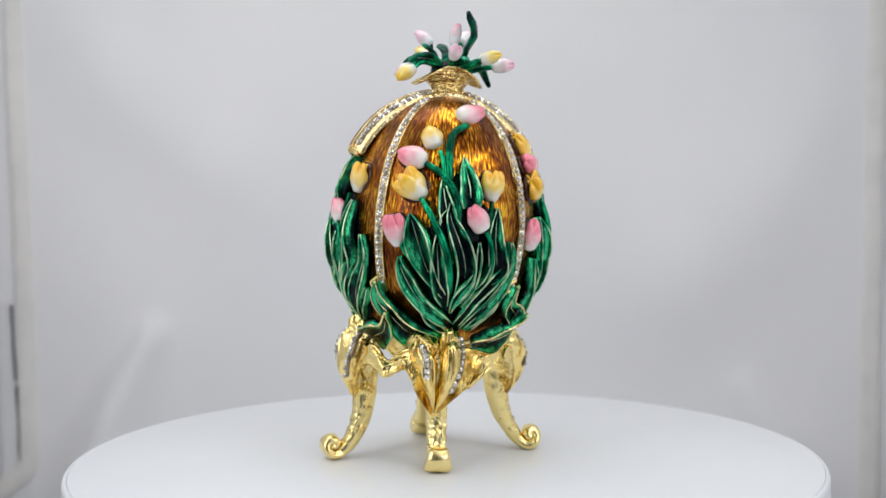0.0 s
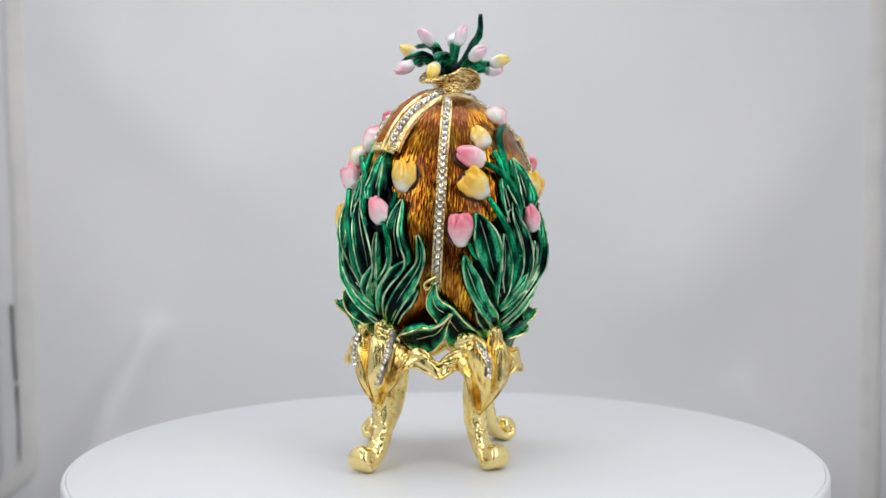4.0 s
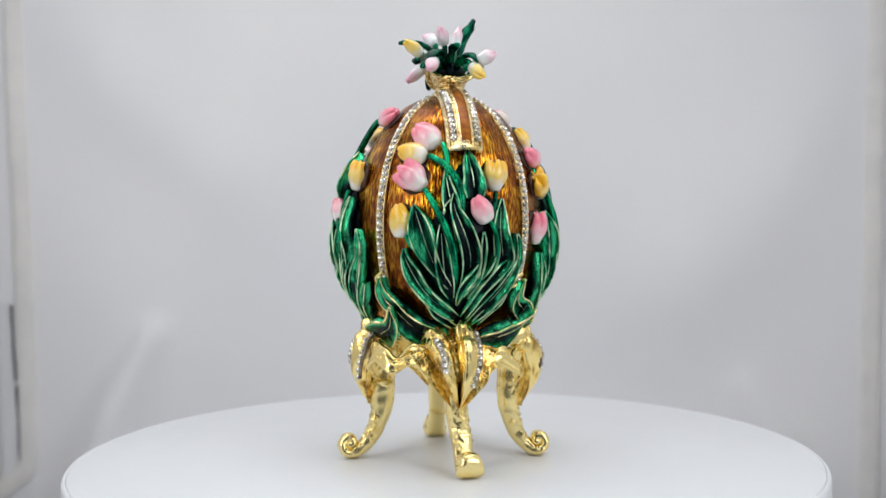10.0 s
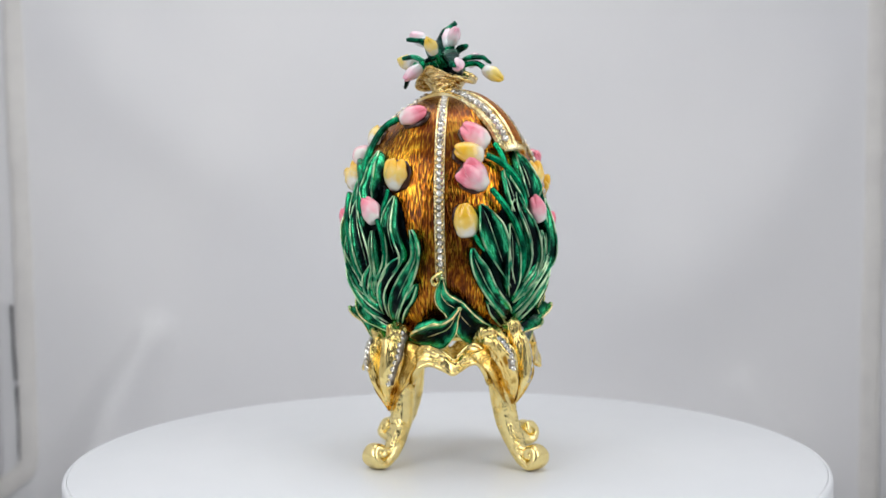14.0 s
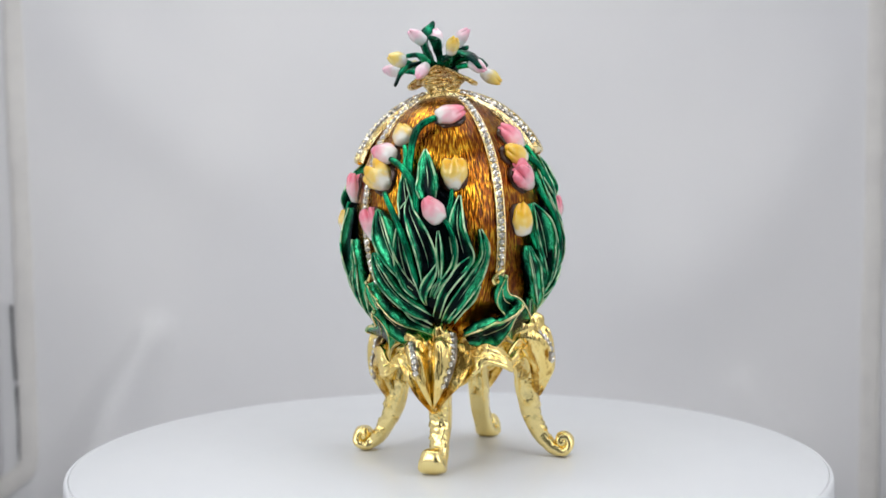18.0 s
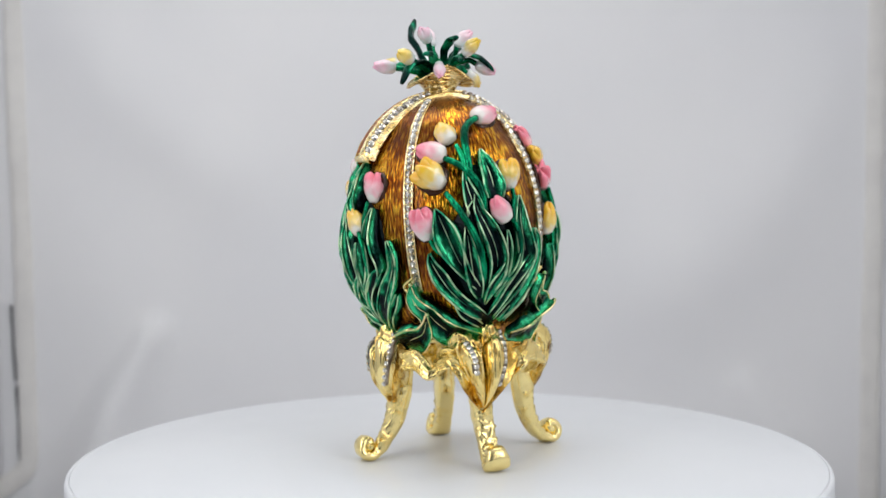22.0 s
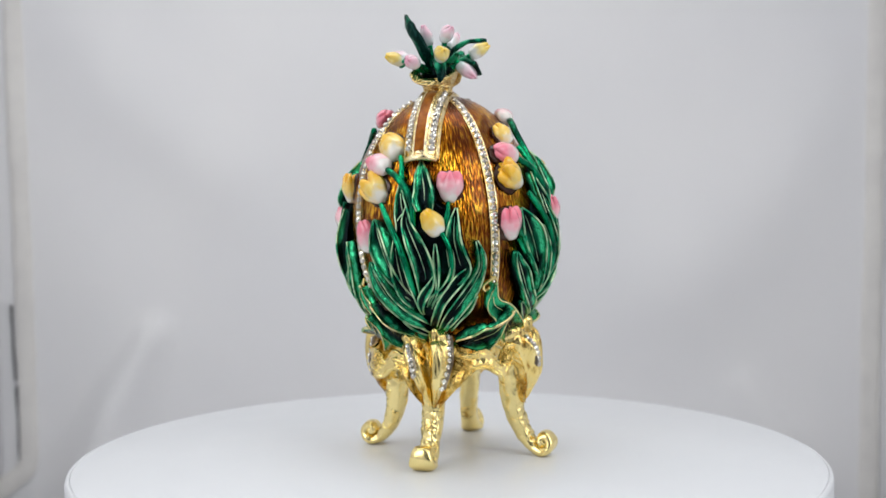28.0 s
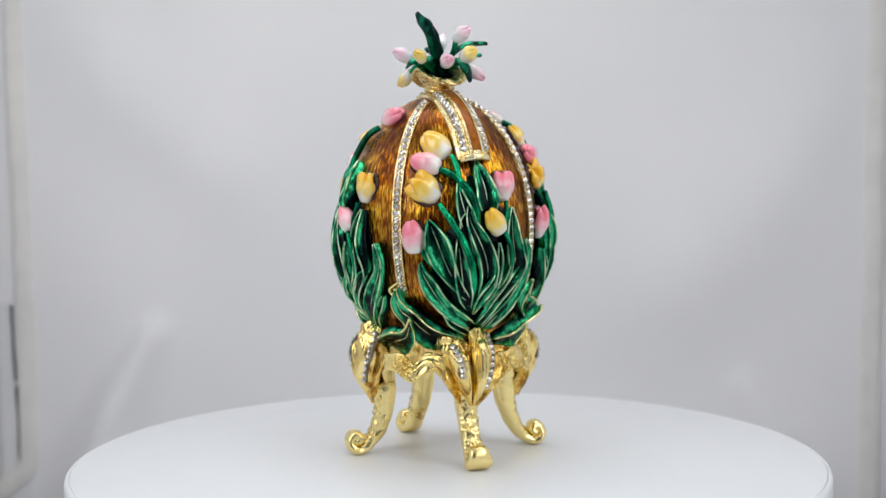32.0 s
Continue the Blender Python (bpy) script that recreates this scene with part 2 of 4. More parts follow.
def back_folds(u, v):
    f = 0.0100 * noise.noise(Vector((u * 2.2, v * 2.0, 3.1))) + 0.0050 * noise.noise(Vector((u * 5 + v * 3, v * 5 - u * 2, 6.4)))
    x, z = -SIDE + 2 * SIDE * u, FLOOR + (ROOF - FLOOR) * v
    # soft ridges: foot and top of the line, width at foot and top, height
    for x0, z0, x1, z1, w0, w1, deep in ((-0.268, -0.130, -0.206, -0.010, 0.034, 0.011, 0.0250), (0.262, -0.125, 0.212, -0.050, 0.026, 0.010, 0.0090),
                                         (-0.30, 0.22, -0.15, 0.10, 0.05, 0.04, 0.0110), (0.16, 0.02, 0.27, 0.13, 0.05, 0.045, 0.0085)):
        dx, dz = x1 - x0, z1 - z0
        k = max(0.0, min(1.0, ((x - x0) * dx + (z - z0) * dz) / (dx * dx + dz * dz)))
        d = math.hypot(x - x0 - k * dx, z - z0 - k * dz) / (w0 + (w1 - w0) * k)
        f += deep * math.exp(-d * d * 1.4) * (1.10 - 0.40 * k)
    return f * max(0.0, min(1.0, (0.288 - abs(x)) / 0.05))


def mild_folds(u, v):
    return 0.004 * noise.noise(Vector((u * 3, v * 3, 8.8)))


cloth_sheet("wall_back", (-SIDE, BACK, FLOOR), (2 * SIDE, 0, 0), (0, 0, ROOF - FLOOR), 90, 90, back_folds,
            "white softly creased fabric back of a photo tent")
cloth_sheet("wall_left", (-SIDE, FRONT, FLOOR), (0, BACK - FRONT, 0), (0, 0, ROOF - FLOOR), 30, 30, mild_folds,
            "white fabric side of a photo tent")
cloth_sheet("wall_right", (SIDE, BACK, FLOOR), (0, FRONT - BACK, 0), (0, 0, ROOF - FLOOR), 30, 30, mild_folds,
            "white fabric side of a photo tent")
# unseen flaps beside the camera, added to bounce light and shape the gold's reflections
for x in (SIDE, -OPENING):
    cloth_sheet("bounce_flap", (x, FRONT, FLOOR), (OPENING - SIDE, 0, 0), (0, 0, ROOF - FLOOR), 20, 20, mild_folds,
                "unseen white fabric flap added in front to bounce light onto the egg")
cloth_sheet("ceiling", (-SIDE, BACK, ROOF), (2 * SIDE, 0, 0), (0, FRONT - BACK, 0), 20, 20, mild_folds,
            "white fabric top of a photo tent")
cloth_sheet("floor", (-SIDE, FRONT, FLOOR), (2 * SIDE, 0, 0), (0, BACK - FRONT, 0), 20, 20, lambda u, v: 0.0,
            "white fabric floor of a photo tent")


def tape(name, pts, half, label, mat, proud=0.0016):
    """A flat strip of tape on the back cloth; pts: (x, z) down its middle, half its width."""
    bm = bmesh.new()
    line = curve([(x, 0, z) for x, z in pts], 60)
    rows = []
    for i, p in enumerate(line):
        a, c = line[max(i - 1, 0)], line[min(i + 1, len(line) - 1)]
        tan = Vector((c[0] - a[0], 0, c[2] - a[2])).normalized()
        side = Vector((tan.z, 0, -tan.x))
        wob = 0.0005 * noise.noise(Vector((p[2] * 60, half * 900, 1.7)))
        w = half * (1 + 0.10 * noise.noise(Vector((p[2] * 45, 3.3, half * 700))))
        mid = Vector((p[0] + wob, BACK - 0.0035 + 0.0006 * noise.noise(Vector((p[2] * 50, 9, 2))), p[2]))
        rows.append([bm.verts.new(mid + side * (w * q) + Vector((0, d, 0))) for q, d in
                     ((-1, proud + 0.010), (-1, 0.0004), (-0.9, 0), (-0.35, -0.0003), (0.35, -0.0003), (0.9, 0), (1, 0.0004), (1, proud + 0.010))])
    grid_faces(bm, rows)
    bmesh.ops.recalc_face_normals(bm, faces=bm.faces)
    return tagged(part(name, bm, mat), label, "seam", kind="structure")


LEFT_TAPE = [(-0.3005, 0.30), (-0.2990, 0.1464), (-0.2969, 0.0556), (-0.2962, -0.0281), (-0.2960, -0.088), (-0.2985, -0.1045), (-0.3087, -0.1135), (-0.3210, -0.122)]
tape("trim", LEFT_TAPE, 0.0064, "off-white flat corner tape of the tent", PIPING)
tape("trim", [(0.3035, 0.30), (0.3015, 0.1412), (0.3003, 0.0505), (0.2986, -0.033), (0.2980, -0.143)], 0.0066, "off-white flat corner tape of the tent", PIPING)
tape("trim", [(-0.3058, 0.012), (-0.3053, 0.0), (-0.3045, -0.028), (-0.3040, -0.042)], 0.00045, "dark zip edge beside the tent tape", DARK_CLOTH)
tape("trim", [(-0.3033, -0.045), (-0.3028, -0.062), (-0.3020, -0.098)], 0.0006, "dark zip edge beside the tent tape", DARK_CLOTH)

# ---- the turntable ----
turntable = new("turntable")
tagged(turntable, "round white matte plastic turntable disc on a low base", "turntable")
DISC_OFF = (-0.4916 * MM, 0.3474 * MM)
bm = bmesh.new()
lathe(bm, [(0.02, 0.0), (0.1230, 0.0), (0.1234, -0.0002), (0.1234, -0.0060), (0.02, -0.0060)], 160)
part("disc", bm, PLASTIC, turntable, m=pose(*DISC_OFF, 0))
bm = bmesh.new()
lathe(bm, [(0.1235, -0.0004), (0.1236, 0.0), (0.1243, -0.0003), (0.1248, -0.0008), (0.125, -0.0016), (0.125, -0.0088), (0.1246, -0.0096), (0.1236, -0.010), (0.1235, -0.009)], 160, False)
part("rim", bm, PLASTIC, turntable, "smooth rounded rim", m=pose(*DISC_OFF, 0))
bm = bmesh.new()
lathe(bm, [(0.02, -0.0062), (0.118, -0.0062), (0.118, -0.0098), (0.02, -0.0098)], 96)
part("underside", bm, PLASTIC, turntable, m=pose(*DISC_OFF, 0))
bm = bmesh.new()
lathe(bm, [(0.060, -0.0102), (0.085, -0.013), (0.088, -0.016), (0.088, FLOOR + 0.004), (0.086, FLOOR + 0.0012)], 96)
tagged(part("drum_stand", bm, PLASTIC), "white plastic drum base under the turntable disc", "stand")

# ---- the egg ----
egg = new("jewelled_egg")
tagged(egg, "amber enamel egg with tulips and rhinestones on gilt legs", "ornamental egg")
PANELS = {"a": -90, "b": 180, "c": 90, "d": 0}


def spin(deg):
    return Matrix.Rotation(radians(deg), 4, "Z")


def shell_r(z, grow=0.0):
    """Radius of the egg's shell, in millimetres, at the height z."""
    u = max(-0.9999, min(0.9999, (z - 76.57) / (44.54 + grow)))
    return (32.4 + grow) * math.sqrt(1 - u * u) * (1 + 0.03 * u)


def relief(phi, z):
    """How far the bouquet stands out from the shell, in millimetres."""
    return 1.0 + 3.1 * math.exp(-((phi + 4) / 26) ** 2 - ((z - 68) / 20) ** 2)


def on_egg(phi, z, h):
    r = shell_r(z) + h
    a = radians(phi)
    return Vector((r * math.cos(a), r * math.sin(a), z)) * MM


def outward(phi, z):
    a = radians(phi)
    slope = (shell_r(z + 0.5) - shell_r(z - 0.5))
    return Vector((math.cos(a), math.sin(a), -max(-1.5, min(1.5, slope)))).normalized()


# shell, flat below; it lies a little deeper than the cast work
SUNK = 0.8
bm = bmesh.new()
uvl = bm.loops.layers.uv.new("UVMap")
N_AZ, Z_ROWS = 128, [41 + (121.0 - 41) * (1 - (1 - j / 74) ** 1.6) for j in range(75)]
rows, arc, prev = [], [], None
total = -math.hypot(shell_r(45) - shell_r(41), 4.0)
for z in Z_ROWS:
    r = shell_r(z) - SUNK * max(0.0, min(1.0, (116 - z) / 8))
    if prev:
        total += math.hypot(r - prev[0], z - prev[1])
    prev = (r, z)
    arc.append(total)
    rows.append([bm.verts.new((r * MM * math.cos(2 * math.pi * k / N_AZ), r * MM * math.sin(2 * math.pi * k / N_AZ), z * MM)) for k in range(N_AZ)])
for j in range(len(rows) - 1):
    for k in range(N_AZ):
        k2 = (k + 1) % N_AZ
        f = bm.faces.new((rows[j][k], rows[j][k2], rows[j + 1][k2], rows[j + 1][k]))
        for loop, (kk, jj) in zip(f.loops, ((k, j), (k + 1, j), (k + 1, j + 1), (k, j + 1))):
            loop[uvl].uv = (2 * math.pi * 30 * kk / N_AZ, arc[jj])
bm.faces.new(rows[0][::-1])
bm.faces.new(rows[-1])
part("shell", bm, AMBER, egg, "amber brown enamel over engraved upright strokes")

# ---- rhinestones ----
def stone_mesh(name, d, high):
    bm = bmesh.new()
    rows = []
    for r, z, turn in ((0.50, -0.15, 0), (0.50, 0.22, 0), (0.43, 0.62, 0.5), (0.30, 0.95, 0), (0.05, 0.68, 0.5)):
        rows.append([bm.verts.new((r * d * math.cos(2 * math.pi * (k + turn) / 8), r * d * math.sin(2 * math.pi * (k + turn) / 8), z * high)) for k in range(8)])
    grid_faces(bm, rows, True)
    bm.faces.new(rows[-1])
    bmesh.ops.recalc_face_normals(bm, faces=bm.faces)
    data = bpy.data.meshes.new(name)
    bm.to_mesh(data)
    bm.free()
    data.materials.append(CRYSTAL)
    return data


STONE = stone_mesh("rhinestone", 2.28 * MM, 1.05 * MM)
STONE_LARGE = stone_mesh("rhinestone_large", 2.5 * MM, 1.1 * MM)
STONE_SMALL = stone_mesh("rhinestone_small", 2.05 * MM, 0.9 * MM)


def set_stone(data, at, normal, parent, twist):
    q = Vector(normal).to_track_quat("Z", "Y").to_matrix().to_4x4()
    return place("rhinestone", data, parent, "", Matrix.Translation(at) @ q @ Matrix.Rotation(twist, 4, "Z"))


def meridian(z0, z1, step, h):
    """Heights along a meridian from z0 up to z1, evenly spaced by step millimetres of arc."""
    out, z, done = [z0], z0, 0.0
    while z < z1:
        z2 = z + 0.05
        done += math.hypot(0.05, shell_r(z2, h) - shell_r(z, h))
        z = z2
        if done >= step:
            out.append(z)
            done = 0.0
    return out


def strip(bm, zs, phi_mid, across, h0, h1):
    """A raised strip on a meridian: across gives its two edges in millimetres, h0 and h1 its foot and its face."""
    rows = []
    for z in zs:
        row = []
        for w, h in ((across[0], h0), (across[0], h1), (across[1], h1), (across[1], h0)):
            p = on_egg(phi_mid, z, h)
            a = radians(phi_mid)
            row.append(bm.verts.new(p + Vector((-math.sin(a), math.cos(a), 0)) * w * MM))
        rows.append(row)
    for r, s in zip(rows, rows[1:]):
        for k in range(3):
            bm.faces.new((r[k], r[k + 1], s[k + 1], s[k]))
    bm.faces.new(rows[0])
    bm.faces.new(rows[-1][::-1])


rnd = random.Random(4)
for k in range(4):
    az = (41.4, 129.0, 220.5, 311.6)[k]
    zs = meridian(57.0, 119.3, 1.2, 0.6)
    bm = bmesh.new()
    strip(bm, zs, az, (-1.45, 1.45), -1.2, -0.25)
    strip(bm, zs, az, (-1.62, -1.18), -0.35, 0.02)
    strip(bm, zs, az, (1.18, 1.62), -0.35, 0.02)
    side = Vector((-math.sin(radians(az)), math.cos(radians(az)), 0)) * MM
    for z in meridian(61.05, 118.0, 2.17, 0.6):     # beads that hold the stones
        for w in (-1.05, 1.05):
            bead = bmesh.ops.create_icosphere(bm, subdivisions=1, radius=0.46 * MM)["verts"]
            bmesh.ops.translate(bm, vec=on_egg(az, z, 0.05) + side * w, verts=bead)
    band = part("rhinestone_band", bm, GOLD_PALE, egg, "gilt channel set with clear rhinestones", smooth=False)
    for z in meridian(60.0, 118.6, 2.17, 0.6):
        set_stone(STONE, on_egg(az, z, -0.2), outward(az, z), band, rnd.random() * 6)

# ---- strap over the top ----
def strap_point(x):
    """The strap's line over the egg, in millimetres; x runs along it and z follows."""
    u = max(-0.999, min(0.999, x / 35.2))
    return 86.3 + 36.6 * math.sqrt(1 - u * u) ** 1.0


def strap_frame(x):
    z = strap_point(x)
    d = strap_point(x + 0.1) - strap_point(x - 0.1)
    tan = Vector((0.2, 0, d)).normalized()
    return Vector((x, 0, z)), tan, Vector((-tan.z, 0, tan.x))


def arch(y):
    """The strap is domed across."""
    return y * y / 9.5


def flatten(x):
    """Flatter where it passes under the neck."""
    return min(1.0, 0.5 + (abs(x) / 22) ** 2)


def strap_strip(bm, y0, y1, low, high, xs):
    rows = []
    for x in xs:
        p, tan, nor = strap_frame(x)
        n = max(1, round((y1 - y0) / 0.8))
        ys = [y0 + (y1 - y0) * i / n for i in range(n + 1)]
        ring = [(y, low) for y in ys[::-1]] + [(y, high) for y in ys]
        rows.append([bm.verts.new((p + nor * (h - arch(y) * flatten(x)) + Vector((0, y, 0))) * MM) for y, h in ring])
    for r, s in zip(rows, rows[1:]):
        for k in range(len(r)):
            bm.faces.new((r[k], r[(k + 1) % len(r)], s[(k + 1) % len(r)], s[k]))
    bm.faces.new(rows[0])
    bm.faces.new(rows[-1][::-1])


INLAY, t, b = material("amber_inlay_enamel", 0.32, 0.2, 0.05)
b.inputs["Specular IOR Level"].default_value = 0.2
t.links.new(ramp_of(t, noise_of(t, coords_of(t), 500, 3), [(0.3, (0.21, 0.055, 0.004)), (0.7, (0.40, 0.125, 0.008))]), b.inputs["Base Color"])
END = 32.0
xs = [-END + 2 * END * i / 60 for i in range(61)]
bm = bmesh.new()
strap_strip(bm, -5.4, 5.4, -0.9, -0.35, xs)
for y in (-5.75, 4.95):
    strap_strip(bm, y, y + 0.8, -0.85, 0.35, xs)
for y, w in ((-2.30, 0.75), (1.55, 0.75)):
    strap_strip(bm, y, y + w, -0.9, 0.42, xs)
for x0, sign in ((-END, 1), (END, -1)):
    bar, normals = [], []
    for i in range(17):
        y = -4.7 + 9.4 * i / 16
        p, tan, nor = strap_frame(x0)
        bar.append((p + nor * (-0.75 - arch(y)) + Vector((0, y, 0))) * MM)
        normals.append(nor)
    sweep(bm, bar, lambda f: (1.15 * MM, 1.0 * MM), 12, normals)
strap = part("strap", bm, GOLD_PALE, egg, "gilt saddle strap with two rhinestone rows", smooth=False)
bm = bmesh.new()
strap_strip(bm, -1.58, 1.58, -0.4, 0.12, [x * 0.972 for x in xs])
uvl = bm.loops.layers.uv.new("UVMap")
for f in bm.faces:
    for loop in f.loops:
        loop[uvl].uv = (loop.vert.co.y / MM, loop.vert.co.z / MM * 1.3)
part("enamel_inlay", bm, INLAY, strap, "amber enamel inlay", smooth=False)
x, length = -END + 1.6, 0.0
while x < END - 1.2:
    if abs(x) > 6.5:
        p, tan, nor = strap_frame(x)
        for y in (-3.62, 3.62):
            set_stone(STONE_LARGE, (p + nor * (-0.25 - arch(y) * flatten(x)) + Vector((0, y, 0))) * MM, nor + Vector((0, y / 4.75, 0)), strap, rnd.random() * 6)
    q = 0.0
    while q < 2.3:
        q += 0.05 / max(0.2, strap_frame(x)[1].x)
        x += 0.05

# ---- leaves and stems of the bouquets ----
def leaf_meshes(spine, wide, lifts, cup=0.44, rim=0.31, n=20, taper=0.85, rib=True, twist=0.0, rims=(1, 1), edges=None, wavy=0.0, pale=0.0):
    """A channelled leaf on the egg from its tip to its base, and its gilt rims. spine: (phi, z); lifts: heights over the relief along it."""
    line = curve([(p, z, 0) for p, z in spine], n)
    lift = curve([(h, 0, 0) for h in lifts], n)
    sides = curve(edges, n) if edges else None
    bm, gold = bmesh.new(), bmesh.new()
    cols = (-1.0, -0.72, -0.36, 0.0, 0.36, 0.72, 1.0)
    mid, left, right, rows, ups = [], [], [], [], []
    for i in range(n + 1):
        phi, z = line[i][0], line[i][1]
        a, c = line[max(i - 1, 0)], line[min(i + 1, n)]
        p = on_egg(phi, z, relief(phi, z) + lift[i][0])
        tan = (on_egg(c[0], c[1], 0) - on_egg(a[0], a[1], 0)).normalized()
        up = outward(phi, z)
        up = (up - tan * up.dot(tan)).normalized()
        side = tan.cross(up)
        if twist:
            rot = Matrix.Rotation(twist * math.sin(3.14 * i / n), 3, tan)
            up, side = rot @ up, rot @ side
        f = i / n
        w = wide * MM * 0.5 * max(0.05, math.sin(math.pi * min(1.0, 0.03 + f) ** taper * (0.86 if taper < 1 else 0.9)))
        w *= 1 + 0.14 * noise.noise(Vector((f * 5, wide * 3, spine[0][1])))
        wl, wr = (sides[i][0] * MM, sides[i][1] * MM) if edges else (w, w)
        row = [bm.verts.new(p - side * wl * 0.95 - up * 2.6 * MM)]
        for v in cols:
            w = wl if v < 0 else wr
            h = cup * w * (v * v * 1.5 - 0.5 + 0.45 * math.exp(-(v / 0.25) ** 2)) + wavy * MM * v * abs(v) * math.sin(9 * f + v)
            row.append(bm.verts.new(p + side * (v * w) + up * h))
        row.append(bm.verts.new(p + side * wr * 0.95 - up * 2.6 * MM))
        rows.append(row)
        mid.append(row[4].co + up * 0.02 * MM)
        left.append(row[1].co.copy())
        right.append(row[7].co.copy())
        ups.append(up)
    grid_faces(bm, rows)
    bm.faces.new(rows[0])
    bm.faces.new(rows[-1][::-1])
    leaf_uv = {}
    for i, row in enumerate(rows):
        for v, e in zip(row, (0.3, *(abs(c) for c in cols), 0.3)):
            leaf_uv[v] = (i / n, pale + (1 - pale) * e)
    uvs = bm.loops.layers.uv.new("UVMap")
    for f in bm.faces:
        for loop in f.loops:
            loop[uvs].uv = leaf_uv[loop.vert]
    thin = lambda f: (rim * MM * (0.55 + 0.6 * math.sin(math.pi * (0.1 + 0.85 * f))),) * 2
    if rims[0]:
        sweep(gold, left, lambda f: tuple(q * rims[0] for q in thin(f)), 6, ups)
    if rims[1]:
        sweep(gold, right, lambda f: tuple(q * rims[1] for q in thin(f)), 6, ups)
    if rib:
        k0, k1 = int(n * 0.15), int(n * 0.8)
        sweep(gold, mid[k0:k1], lambda f: (rim * MM * 0.62 * math.sin(math.pi * (0.1 + 0.8 * f)),) * 2, 6, ups[k0:k1])
    return bm, gold


def mesh_of(bm, name, mat):
    data = bpy.data.meshes.new(name)
    bmesh.ops.recalc_face_normals(bm, faces=bm.faces)
    bm.to_mesh(data)
    bm.free()
    for p in data.polygons:
        p.use_smooth = True
    data.materials.append(mat)
    return data


leaf_data, stem_data = [], []


def bouquet_leaf(spine, halves, lifts, tone):
    """One leaf of the cast bouquet: its line from tip to base (phi, z), half widths along it, heights over the relief."""
    wide = 2 * max(halves)
    green, gold = leaf_meshes(spine, wide, lifts, n=26, twist=0.30 * math.sin(spine[0][0] * 1.7 + wide), rib=wide > 4.0, rims=(1.0, 0.9), pale=0.12 if tone == "light" else 0.0,
                              edges=[(h, h, 0) for h in halves])
    leaf_data.append((mesh_of(green, "leaf", GREEN if tone == "light" else GREEN_DARK), mesh_of(gold, "gilt_rim", RIM)))


def bouquet_stem(spine, r, lifts, panels="abcd"):
    bm = bmesh.new()
    line, lift = curve([(p, z, 0) for p, z in spine], 20), curve([(h, 0, 0) for h in lifts], 20)
    sweep(bm, [on_egg(p[0], p[1], relief(p[0], p[1]) + h[0] - 0.3) for p, h in zip(line, lift)],
          lambda f: (r * MM * (0.85 + 0.25 * math.sin(math.pi * f)), r * MM * 0.9), 8, [outward(p[0], p[1]) for p in line])
    stem_data.append((panels, mesh_of(bm, "stem", GREEN_STEM)))


bouquet_leaf([(-37.8, 69.4), (-36.7, 66.2), (-33.3, 62.1), (-28.4, 57.4), (-21.8, 53.4), (-13.6, 50.1), (-7.4, 48.3)], (0.25, 1.4, 2.42, 2.23, 2.06, 1.95, 1.19), (0.4, 0.8, 0.9, 0.9, 0.1), "light")
bouquet_leaf([(-32.9, 83.1), (-30.8, 80.0), (-28.3, 76.0), (-25.6, 71.3), (-22.6, 66.8), (-18.5, 62.3), (-12.3, 57.6)], (0.25, 2.05, 3.73, 3.86, 2.79, 1.66, 0.79), (0.1, 0.2, 0.2, 0.2, 0.0), "light")
bouquet_leaf([(-17.8, 77.0), (-17.2, 72.3), (-16.5, 67.7), (-15.5, 62.6), (-13.9, 58.3), (-11.5, 54.4)], (0.26, 1.47, 2.29, 2.42, 2.18, 0.83), (0.3, 0.6, 0.7, 0.7, 0.1), "dark")
bouquet_leaf([(-11.3, 86.9), (-11.0, 82.2), (-7.5, 76.7), (-4.3, 71.3), (-2.5, 65.8), (-3.6, 60.9), (-7.1, 55.8)], (0.25, 1.41, 2.53, 2.94, 3.02, 2.04, 0.25), (0.1, 0.3, 0.3, 0.3, 0.0), "dark")
bouquet_leaf([(1.9, 64.9), (-0.4, 62.0), (-3.0, 59.9), (-5.9, 57.3), (-7.5, 54.3), (-7.7, 52.2)], (0.25, 1.04, 1.42, 1.23, 0.71, 0.25), (0.6, 1.4, 1.5, 1.5, 0.2), "light")
bouquet_leaf([(3.6, 75.1), (3.7, 71.3), (3.7, 66.9), (3.4, 62.2), (1.8, 58.9), (-1.9, 55.5)], (0.25, 0.76, 0.76, 0.42, 0.39, 0.4), (0.4, 0.9, 1.0, 1.0, 0.1), "dark")
bouquet_leaf([(-13.0, 84.7), (-14.5, 81.9), (-14.2, 78.1), (-12.2, 73.3), (-10.2, 68.2)], (0.25, 1.16, 1.36, 0.95, 0.72), (-0.1, -0.2, -0.2, -0.2, -0.0), "dark")
bouquet_leaf([(15.3, 85.7), (13.7, 81.1), (13.1, 75.9), (14.5, 70.7), (15.6, 66.5), (11.5, 62.8)], (0.29, 1.55, 2.32, 2.86, 3.22, 1.64), (0.2, 0.4, 0.5, 0.5, 0.0), "dark")
bouquet_leaf([(20.1, 66.6), (15.1, 63.7), (9.4, 59.9), (4.3, 56.0), (1.0, 52.2), (-2.7, 48.4)], (0.51, 1.67, 1.52, 1.33, 1.19, 1.08), (0.5, 1.1, 1.2, 1.2, 0.1), "light")
